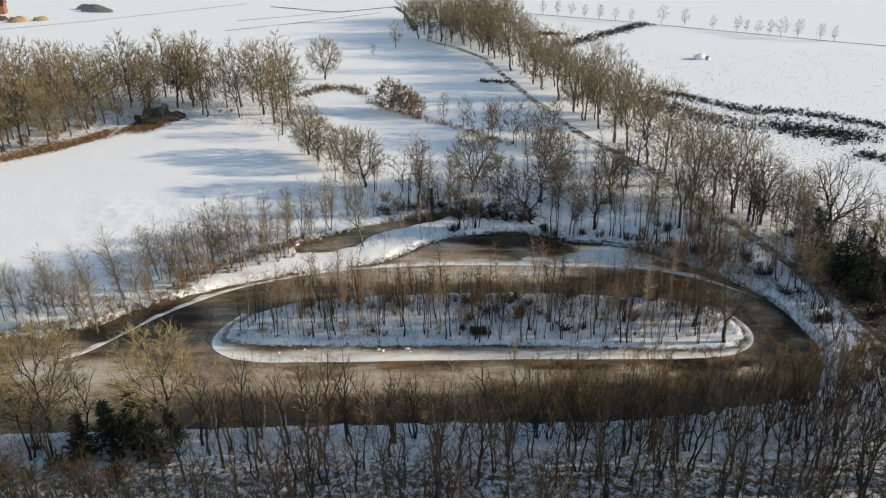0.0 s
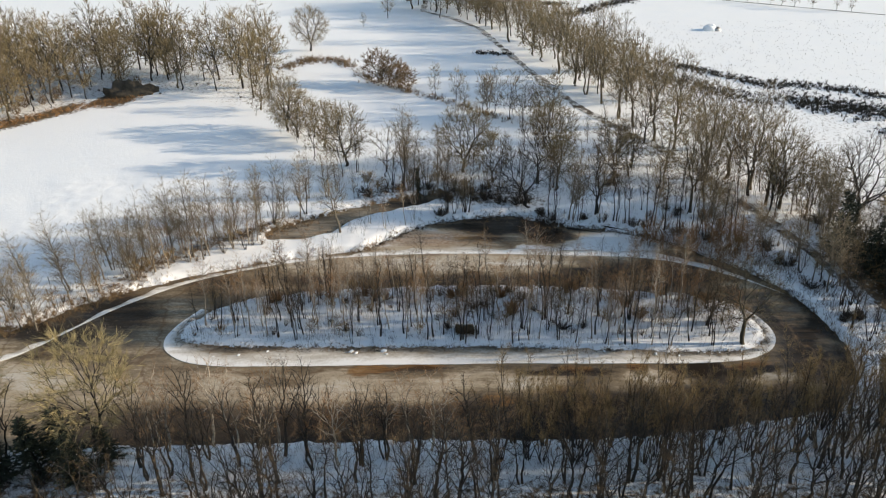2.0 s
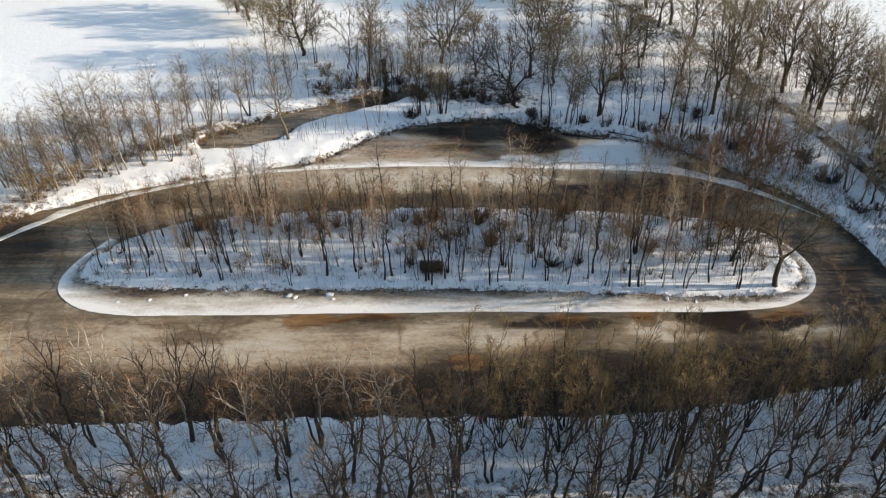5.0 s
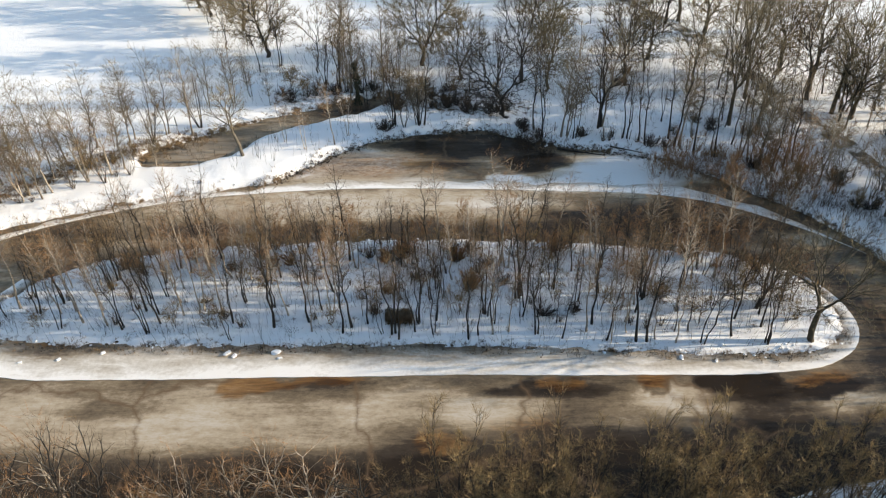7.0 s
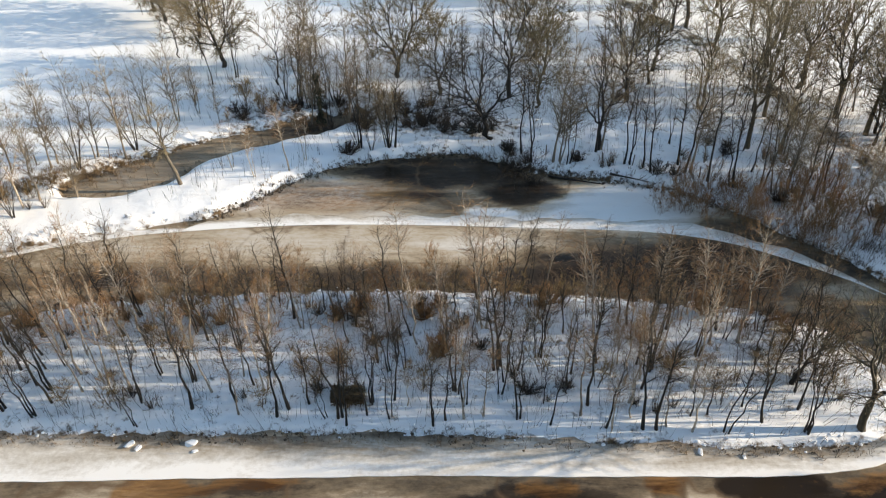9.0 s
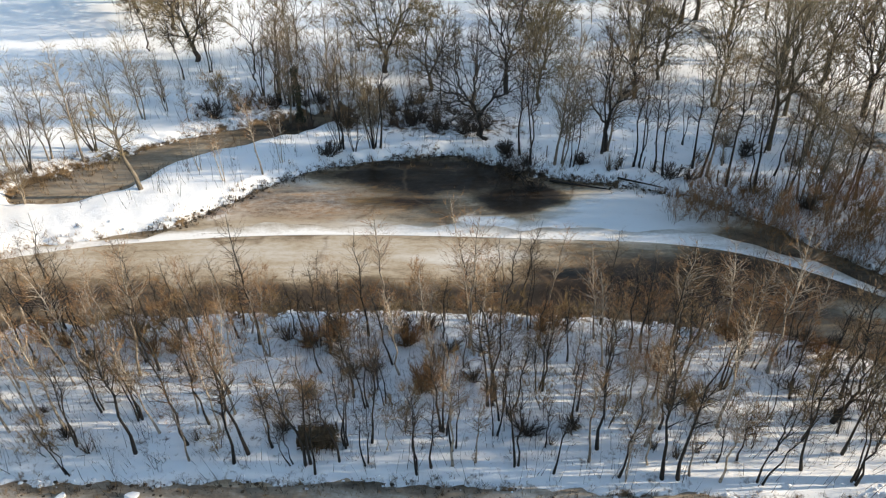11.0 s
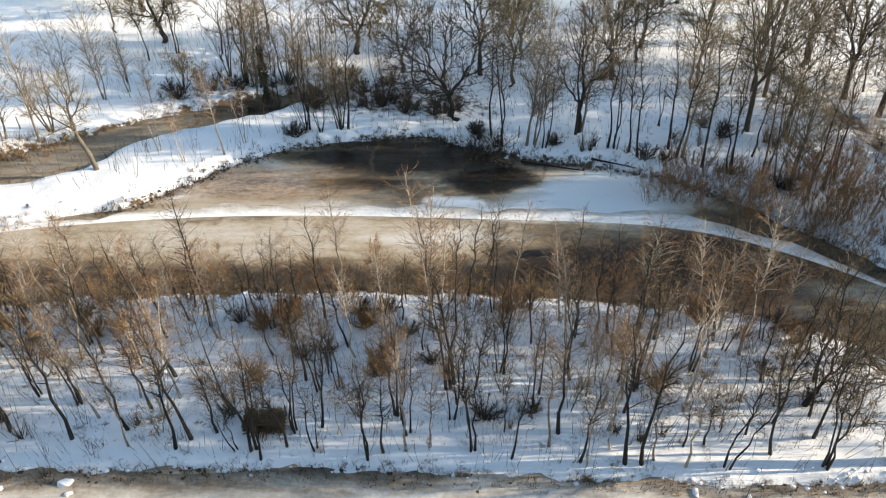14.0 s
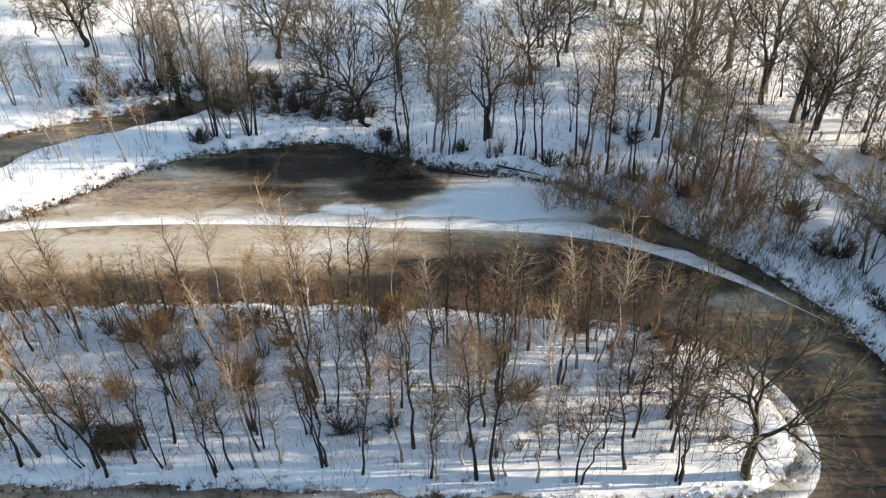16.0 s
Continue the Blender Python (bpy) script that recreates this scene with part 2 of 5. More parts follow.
def sheet(name, xs, ys, z, attrs, mat):
    gx, gy = np.meshgrid(xs, ys)
    nx, ny = len(xs), len(ys)
    co = np.stack([gx, gy, z], -1).reshape(-1, 3)
    i = np.arange(nx * ny).reshape(ny, nx)
    faces = np.stack([i[:-1, :-1], i[:-1, 1:], i[1:, 1:], i[1:, :-1]], -1).reshape(-1, 4)
    me = bpy.data.meshes.new(name)
    me.from_pydata(co.tolist(), [], faces.tolist())
    for key, v in attrs.items():
        a = me.attributes.new(key, "FLOAT", "POINT")
        a.data.foreach_set("value", np.ascontiguousarray(v.reshape(-1), dtype=np.float32))
    me.polygons.foreach_set("use_smooth", np.ones(len(me.polygons), bool))
    me.materials.append(mat)
    return new(name, me)


def near_line(x, y, line, width):
    return smooth(1.4 - distance(x, y, line, False) / width)


gxs = spread(-70, 72, 0.5, 4200)
gys = spread(44, 134, 0.5, 4200)
GX, GY = np.meshgrid(gxs, gys)
D = shore(GX, GY)
bare = 0.10 + 0.18 * (distance(GX, GY, ISLAND) < 0) + 0.8 * smooth(1 - np.abs(D - 0.1) / 0.8) * np.clip(0.5 + 0.6 * waves(GX, GY, 3.1), 0.05, 1)
hedge = [(-62, 83), (-50.2, 86), (-44.6, 91.5), (-39.8, 99.5), (-31.4, 107), (-25.1, 111), (-19.7, 113.6)]
bare += 0.42 * near_line(GX, GY, hedge, 2.6)
bare += (0.16 * smooth((64 - GY) / 3) + 0.4 * smooth((61 - GY) / 6) * smooth((GY - 38) / 6)) * (GX > -70)
bare += 0.16 * smooth(1 - distance(GX, GY, [(-14, 118), (6, 116), (20, 113), (52, 108), (58, 118), (46, 140), (34, 158), (-2, 126)]) / 5)
bare += 0.8 * smooth(-distance(GX, GY, [(54, 72), (84, 66), (88, 104), (60, 107), (56, 96)]) / 4)
bare += 0.28 * smooth(1 - distance(GX, GY, [(-13, 121), (-5, 122.6), (5, 119.5), (15, 118), (19, 119), (14, 122.5), (2, 126), (-10, 125)]) / 2.5)
wood_edge = [(-150, 128), (-103, 153), (-95.7, 159.5), (-86.5, 169), (-81, 173.8), (-72, 180)]
bare += 1.0 * near_line(GX, GY, wood_edge, 2.6)
bare += 0.35 * smooth(1 - distance(GX, GY, [(-160, 140), (-100, 158), (-70, 183), (-40, 174), (-38, 210), (-80, 214), (-160, 190)]) / 4)
bare += 0.1 * near_line(GX, GY, LANE[3:], 6.0)
bare += 0.28 * smooth(1 - distance(GX, GY, [(60, 140), (52, 195), (82, 190), (112, 172), (130, 140), (90, 130)]) / 8)
ground = sheet("ground", gxs, gys, land_height(GX, GY), {"bare": bare}, M_SNOW)
tagged(ground, "snow-covered ground with patches of brown leaf litter and banks", "ground", kind="structure")

# frozen water: tone runs from dark clear ice to white snow-dusted ice, with bank shade painted in
wxs, wys = np.concatenate([np.arange(-160, -56, 2.0), np.arange(-56, 53, 0.4)]), np.arange(60, 126, 0.4)
WX, WY = np.meshgrid(wxs, wys)


BX = WX + 0.7 * waves(WX, WY, 2.3) + 0.35 * waves(WY, WX, 6.0)
BY = WY + 0.5 * waves(WY, WX, 2.0) + 0.25 * waves(WX, WY, 5.0)


def blob(cx, cy, rx, ry, gain, edge=1.0):
    """A soft-edged oval patch; a small edge makes a crisp one."""
    return gain * smooth((1.0 - np.sqrt(((BX - cx) / rx) ** 2 + ((BY - cy) / ry) ** 2)) / edge + 0.25)


frost_shade = np.full(WX.shape, 0.42)
frost_shade += blob(-22, 71, 30, 7, 0.12) + blob(-60, 70, 26, 9, 0.02) + blob(6, 74, 12, 2.2, 0.1)
# first two blobs: shade over the near channel, painted into the ice colour
frost_shade += blob(28, 69, 24, 6, -0.26) + blob(2, 66, 20, 3, -0.2) + blob(48, 82, 7, 16, -0.24)
frost_shade += blob(-42, 87, 7, 7, -0.2) + blob(-50, 82, 8, 5, -0.2)
frost_shade += blob(0, 99.6, 28, 3.4, 0.15) + blob(32, 96, 16, 5, -0.2) + blob(-32, 94, 9, 4, -0.12)
frost_shade += blob(10.8, 111.8, 9, 3.3, -0.25, 0.5) + blob(3.5, 111.6, 5, 1.6, -0.12, 0.6) + blob(19.2, 107.9, 4.6, 2.0, -0.3, 0.4) + blob(15.6, 109.8, 4, 2.2, -0.08, 0.6) + blob(-1, 108.6, 9, 3.6, 0.16, 0.7) + blob(7, 107.4, 4.5, 0.7, -0.16, 0.6) + blob(-1, 106.4, 10, 3, 0.12)
frost_shade += blob(4, 104.0, 11, 1.2, 0.14) + blob(15.6, 104.8, 2.6, 0.9, 0.45, 0.3) + blob(-7.6, 106.4, 1.8, 0.8, 0.3, 0.4) + blob(24, 72.8, 9, 1.8, 0.16) + blob(33, 75, 4.5, 1.2, -0.22, 0.5) + blob(40, 74, 4, 1.0, 0.16, 0.7)
frost_shade += blob(29, 106, 9, 4.2, 0.62) + blob(21, 103.6, 8, 1.4, 0.4) + blob(38, 102, 5, 3, -0.1)
frost_shade += blob(-15, 113, 9, 5, 0.06) + blob(-21, 109.5, 6, 4, 0.06) + blob(-4, 120.5, 6, 3, -0.15)
frost_shade += 0.14 * smooth(1 - np.abs(WY - 79) / 2.4) * ((WX > -31) & (WX < 40))
# shade under the near-bank trees, painted as a darker band of ice
frost_shade -= 0.27 * smooth((71.0 - WY) / 3.2) * smooth((WX + 44) / 16)
frost_shade += blob(-50, 72, 13, 6, 0.05) + blob(1, 75.4, 3.4, 1.1, -0.1, 0.35) + blob(-18, 73.5, 5, 0.8, -0.1, 0.5)
frost_shade += 0.07 * waves(WX, WY, 1.7)
frost_shade -= 0.065 * (WY < 79)
# first blob: the island's shadow strip on the back channel, put into the colour
frost_shade += blob(4, 95.4, 38, 1.8, -0.2, 0.8) + blob(30, 97.5, 14, 3.0, -0.12) + blob(14, 100, 7, 0.8, 0.12, 0.6)
frost_shade += blob(12, 73.2, 5, 2.2, 0.12, 0.6) + blob(16.5, 75.4, 6, 0.8, -0.22, 0.5) + blob(27, 74.4, 4.5, 1.6, 0.18, 0.6) + blob(-9, 72, 9, 2.5, 0.06)
frost_shade += blob(-53, 76, 8, 3.2, 0.2, 0.8) + blob(-44, 75, 6, 3, 0.1) + blob(-52, 80.5, 4, 2, 0.2, 0.6)
frost_shade += blob(47, 87, 2.4, 4, 0.16, 0.6) + blob(49, 79, 1.8, 3, 0.14, 0.6) + blob(43.5, 94, 4, 1.3, 0.16, 0.6) + blob(46, 72.5, 3, 1.5, 0.12, 0.7) + blob(36, 97.4, 5, 0.9, 0.14, 0.6)
frost_shade += blob(31.3, 76.2, 3.6, 0.9, -0.42, 0.35) + blob(38.5, 75.6, 3.2, 0.9, -0.42, 0.35) + blob(25.0, 75.2, 0.9, 1.0, -0.2, 0.3)
stain = blob(24.8, 76.1, 1.2, 1.0, 0.9, 0.3) + blob(-8.3, 75.6, 1.2, 1.2, 0.9, 0.35) + blob(-6.4, 76.2, 2.4, 1.1, 0.9, 0.35) + blob(-1.5, 76.3, 4.4, 0.5, 0.8, 0.5) + blob(17.5, 75.9, 2.2, 0.7, 0.8, 0.5) + blob(-27, 79.8, 6, 0.7, 0.9, 0.5) + blob(-10, 79.9, 4, 0.5, 0.6, 0.6)
stain += blob(-17, 112, 12, 6, 0.4, 0.9) + blob(1, 107.4, 12, 3.4, 0.7, 0.9) + blob(-9, 106.6, 3, 1.0, 0.6, 0.6) + blob(12, 79.5, 8, 0.6, 0.7, 0.5) + blob(38, 76.3, 3.5, 0.6, 0.7, 0.5) + blob(14, 72, 4, 1.2, 0.4) + blob(8, 70.5, 2.5, 1.2, 0.6, 0.5)
water = sheet("water", wxs, wys, np.zeros(WX.shape), {"frost_shade": frost_shade, "stain": stain}, M_ICE)
tagged(water, "brown frozen moat with thin ice, dark clear patches and painted bank shade", "frozen water", kind="structure")


def part(name, data, mat, parent, label=""):
    ob = new(name, data)
    if mat and not data.materials:
        data.materials.append(mat)
    ob.parent = parent
    if label:
        ob["label"] = label
    return ob


def ribbon(name, line, z, rim, mat, fade=0.0, across=6):
    """A thick flat band between two rows of points, with upright rims; its snow cover thins by fade towards the second row."""
    verts, faces, snow = [], [], []
    for a, b in line:
        for k in range(across):
            t = k / (across - 1)
            verts.append((a[0] + (b[0] - a[0]) * t, a[1] + (b[1] - a[1]) * t, z - 0.03 * fade * t))
            snow.append(1 - fade * t)
        for p in (a, b):
            verts.append((p[0], p[1], -rim))
            snow.append(0.3)
    step = across + 2
    for k in range(len(line) - 1):
        m, n = k * step, (k + 1) * step
        faces += [(m + c, n + c, n + c + 1, m + c + 1) for c in range(across - 1)]
        faces += [(m, m + across, n + across, n), (m + across - 1, n + across - 1, n + across + 1, m + across + 1)]
    me = bpy.data.meshes.new(name)
    me.from_pydata(verts, [], faces)
    me.attributes.new("snow", "FLOAT", "POINT").data.foreach_set("value", np.array(snow, dtype=np.float32))
    bm = bmesh.new()
    bm.from_mesh(me)
    bmesh.ops.recalc_face_normals(bm, faces=bm.faces)
    if sum(f.normal.z for f in bm.faces) < 0:
        bmesh.ops.reverse_faces(bm, faces=bm.faces)
    bm.to_mesh(me)
    bm.free()
    me.materials.append(mat)
    return new(name, me)


def along(line, step):
    out = []
    for (ax, ay), (bx, by) in zip(line, line[1:]):
        n = max(1, int(math.hypot(bx - ax, by - ay) / step))
        out += [(ax + (bx - ax) * k / n, ay + (by - ay) * k / n) for k in range(n)]
    return out + [line[-1]]


# ice shelf round the island and along the outer bank
edge = [(-30.5, 88.5), (-32.8, 84.5), (-33.3, 81), (-31.2, 78.2), (-26.9, 76.5), (-19.1, 76.4), (-5, 76.6), (10.7, 76.8), (25.4, 76.6), (36, 76.7), (40.9, 78.2), (43.3, 81), (43.4, 84.5), (41.6, 88.2), (37.6, 90.8), (30.5, 92.6)]
core = [(-29, 88), (-31, 84.8), (-31.2, 82.6), (-28.6, 81.2), (-24, 80.7), (-17, 80.7), (-4, 80.6), (11, 80.4), (25, 79.8), (35, 79.5), (39.5, 80.2), (41.6, 82), (41.6, 84.6), (40, 87.6), (36.6, 90), (30, 91.6)]
edge, core = rounded(edge), rounded(core)
rows = []
for (a, b), (c, d) in zip(zip(edge, edge[1:]), zip(core, core[1:])):
    for k in range(5):
        t = k / 5
        w = 0.07 * math.sin(len(rows) * 0.31) + 0.05 * math.sin(len(rows) * 1.3)
        o = (a[0] + (b[0] - a[0]) * t, a[1] + (b[1] - a[1]) * t + w * 0.4)
        i = (c[0] + (d[0] - c[0]) * t, c[1] + (d[1] - c[1]) * t)
        f = 0.9 + 0.06 * math.sin(len(rows) * 0.13) + 0.04 * math.sin(len(rows) * 0.41)
        rows.append((o, (o[0] + (i[0] - o[0]) * f, o[1] + (i[1] - o[1]) * f)))
tagged(ribbon("ice_shelf", rows, 0.07, 0.05, M_SHELF, 1.0), "pale ice shelf dusted with snow along the island bank", "ice", kind="structure")
rim_in = along(rounded([(-53.5, 76.8), (-50.8, 78), (-48.4, 80.4), (-45.4, 84.6), (-42, 88.8), (-39, 91.4), (-36.6, 93.5), (-31.8, 96.6), (-20, 101.0), (-9, 102.4), (-1, 102.9), (8.6, 102.8), (17.5, 102.3), (24, 102), (30, 101.6), (36, 100.2), (41, 97.4), (45.5, 94.2), (48.4, 91.4)]), 0.8)
rows = []
for k, (x, y) in enumerate(rim_in):
    wide = 0.9 + 0.3 * math.sin(k * 0.35) + 0.2 * math.sin(k * 1.7) + 0.2 * math.sin(k * 0.83 + 1) + 0.6 * math.exp(-((x - 4) / 14) ** 2) + (0.9 * smooth((x - 16) / 8) if x < 34 else 0.3)
    wide *= float(smooth((49 - x) / 9))
    wide *= float(smooth(k / 5))
    rows.append(((x, y), (x - 0.25 * wide * (x < -20) + 0.3 * wide * (x > 36), y + wide)))
tagged(ribbon("ice_rim", rows, 0.05, 0.05, M_SHELF, 0.55), "white rim of frozen snow between moat and pond", "ice", kind="structure")


def strip(name, line, width, lift, mat):
    """A band laid on the ground along a line."""
    pts = along(line, 1.5)
    bm = bmesh.new()
    prev = None
    for k, (x, y) in enumerate(pts):
        a, b = pts[max(0, k - 1)], pts[min(len(pts) - 1, k + 1)]
        n = Vector((a[1] - b[1], b[0] - a[0])).normalized()
        w = width * (1 + 0.2 * math.sin(k * 1.3) + 0.16 * math.sin(k * 0.37) + 0.16 * math.sin(k * 2.9))
        row = []
        for s in (-0.5, -0.17, 0.17, 0.5):
            qx, qy = x + n.x * w * s, y + n.y * w * s
            row.append(bm.verts.new((qx, qy, float(land_height(qx, qy)) + lift)))
        if prev:
            for j in range(3):
                bm.faces.new((prev[j], prev[j + 1], row[j + 1], row[j]))
        prev = row
    bmesh.ops.recalc_face_normals(bm, faces=bm.faces)
    me = bpy.data.meshes.new(name)
    bm.to_mesh(me)
    bm.free()
    me.materials.append(mat)
    return new(name, me)


tagged(strip("road", LANE, 2.0, 0.06, M_MUD), "narrow muddy brown lane between bare trees", "lane", kind="structure")


# ---------------------------------------------------------------- trees
def frame_of(d):
    d = d / np.linalg.norm(d)
    a = np.array((0.0, 0, 1)) if abs(d[2]) < 0.9 else np.array((1.0, 0, 0))
    u = np.cross(d, a)
    u /= np.linalg.norm(u)
    return d, u, np.cross(d, u)


class Growth:
    """Collects tapered tubes for the wood and slim blades for the twigs of one tree."""

    def __init__(self, seed):
        self.rng = random.Random(seed)
        self.wood = ([], [])
        self.fine = ([], [])

    def tube(self, pts, radii, sides, out=None):
        verts, faces = out or self.wood
        base = len(verts)
        for k, p in enumerate(pts):
            d = pts[min(k + 1, len(pts) - 1)] - pts[max(k - 1, 0)]
            _, u, v = frame_of(d)
            for s in range(sides):
                a = 2 * math.pi * s / sides
                verts.append(p + (u * math.cos(a) + v * math.sin(a)) * radii[k])
        for k in range(len(pts) - 1):
            for s in range(sides):
                a, b = base + k * sides + s, base + k * sides + (s + 1) % sides
                faces.append((a, b, b + sides, a + sides))

    def blade(self, p, d, length, width):
        verts, faces = self.fine
        _, u, v = frame_of(d)
        a = self.rng.uniform(0, 6.3)
        side = (u * math.cos(a) + v * math.sin(a)) * width * 0.5
        bend = np.array((self.rng.uniform(-1, 1), self.rng.uniform(-1, 1), self.rng.uniform(-0.4, 0.7))) * length * 0.14
        n = len(verts)
        verts += [p - side, p + side, p + d * length + bend]
        faces.append((n, n + 1, n + 2))

    def spike(self, p, d, length, r):
        verts, faces = self.wood
        _, u, v = frame_of(d)
        n = len(verts)
        verts += [p + u * r, p + (v * 0.87 - u * 0.5) * r, p - (v * 0.87 + u * 0.5) * r, p + d * length]
        faces += [(n, n + 1, n + 3), (n + 1, n + 2, n + 3), (n + 2, n, n + 3)]

    def stem(self, p, d, length, r, r_end, segs, wobble, lift):
        pts, radii = [p], [r]
        for k in range(segs):
            j = np.array([self.rng.gauss(0, wobble) for _ in range(3)])
            d = d + j + np.array((0, 0, lift))
            d = d / np.linalg.norm(d)
            p = p + d * (length / segs)
            pts.append(p)
            radii.append(r + (r_end - r) * (k + 1) / segs)
        return pts, radii

    def point(self, pts, radii, t):
        f = t * (len(pts) - 1)
        k = min(int(f), len(pts) - 2)
        a = f - k
        return pts[k] * (1 - a) + pts[k + 1] * a, radii[k] * (1 - a) + radii[k + 1] * a, (pts[k + 1] - pts[k]) / np.linalg.norm(pts[k + 1] - pts[k])

    def turned(self, d, angle):
        d, u, v = frame_of(d)
        a = self.rng.uniform(0, 6.283)
        return d * math.cos(angle) + (u * math.cos(a) + v * math.sin(a)) * math.sin(angle)


def grow_tree(seed, height, girth, stems=1, crown=0.4, limbs=14, reach=0.3, angle=45, rise=0.12, shoots=6, blades=8, blade=0.9, width=0.014, wobble=0.06, splay=0.0, dome=False, sides=5):
    g = Growth(seed)
    r = g.rng
    for s in range(stems):
        lean = splay * r.uniform(0.5, 1.0) if stems > 1 else r.uniform(0, 0.07) + splay * 0.3
        az = 6.283 * s / stems + r.uniform(-0.5, 0.5)
        d = np.array((math.sin(lean) * math.cos(az), math.sin(lean) * math.sin(az), math.cos(lean)))
        h = height * (1 if s == 0 else r.uniform(0.7, 1.0))
        p0 = np.array((0.14 * math.cos(az) * (stems > 1), 0.14 * math.sin(az) * (stems > 1), -0.25))
        rad = girth * (1 if stems == 1 else r.uniform(0.55, 0.85))
        pts, radii = g.stem(p0, d, h * (0.82 if dome else 0.95), rad, rad * (0.2 if dome else 0.10), 7, wobble, 0.03)
        radii[0] *= 1.45
        g.tube(pts, radii, sides)
        n = max(5, int(limbs * (1 if stems == 1 else 0.62)))
        for k in range(n):
            u = (k + r.uniform(0, 0.9)) / n
            q, qr, qd = g.point(pts, radii, min(crown + (0.98 - crown) * u, 0.985))
            shape = 0.55 + 0.55 * math.sin(math.pi * (0.2 + 0.62 * u)) if dome else 1.1 - 0.72 * u
            size = reach * h * shape * r.uniform(0.75, 1.15)
            ld = g.turned(qd, radians(angle * r.uniform(0.7, 1.25) * (1.15 - 0.5 * u)))
            lr = max(0.014, min(qr * 0.6, size * 0.016 + 0.006))
            lp, lrad = g.stem(q, ld, size, lr, lr * 0.3, 3, wobble * 1.9, rise)
            g.tube(lp, lrad, 3)
            for j in range(shoots):
                b, br, bd = g.point(lp, lrad, min(0.12 + 0.88 * (j + r.random()) / shoots, 0.99))
                bl = size * r.uniform(0.3, 0.62)
                bd = g.turned(bd, radians(r.uniform(14, 48))) + np.array((0, 0, rise))
                bd = bd / np.linalg.norm(bd)
                g.spike(b, bd, bl, max(0.009, br * 0.55))
                for _ in range(blades):
                    e = b + bd * bl * r.uniform(0.05, 0.95)
                    td = g.turned(bd, radians(r.uniform(12, 50))) + np.array((0, 0, 0.15))
                    g.blade(e, td / np.linalg.norm(td), blade * r.uniform(0.5, 1.3), width)
    return g


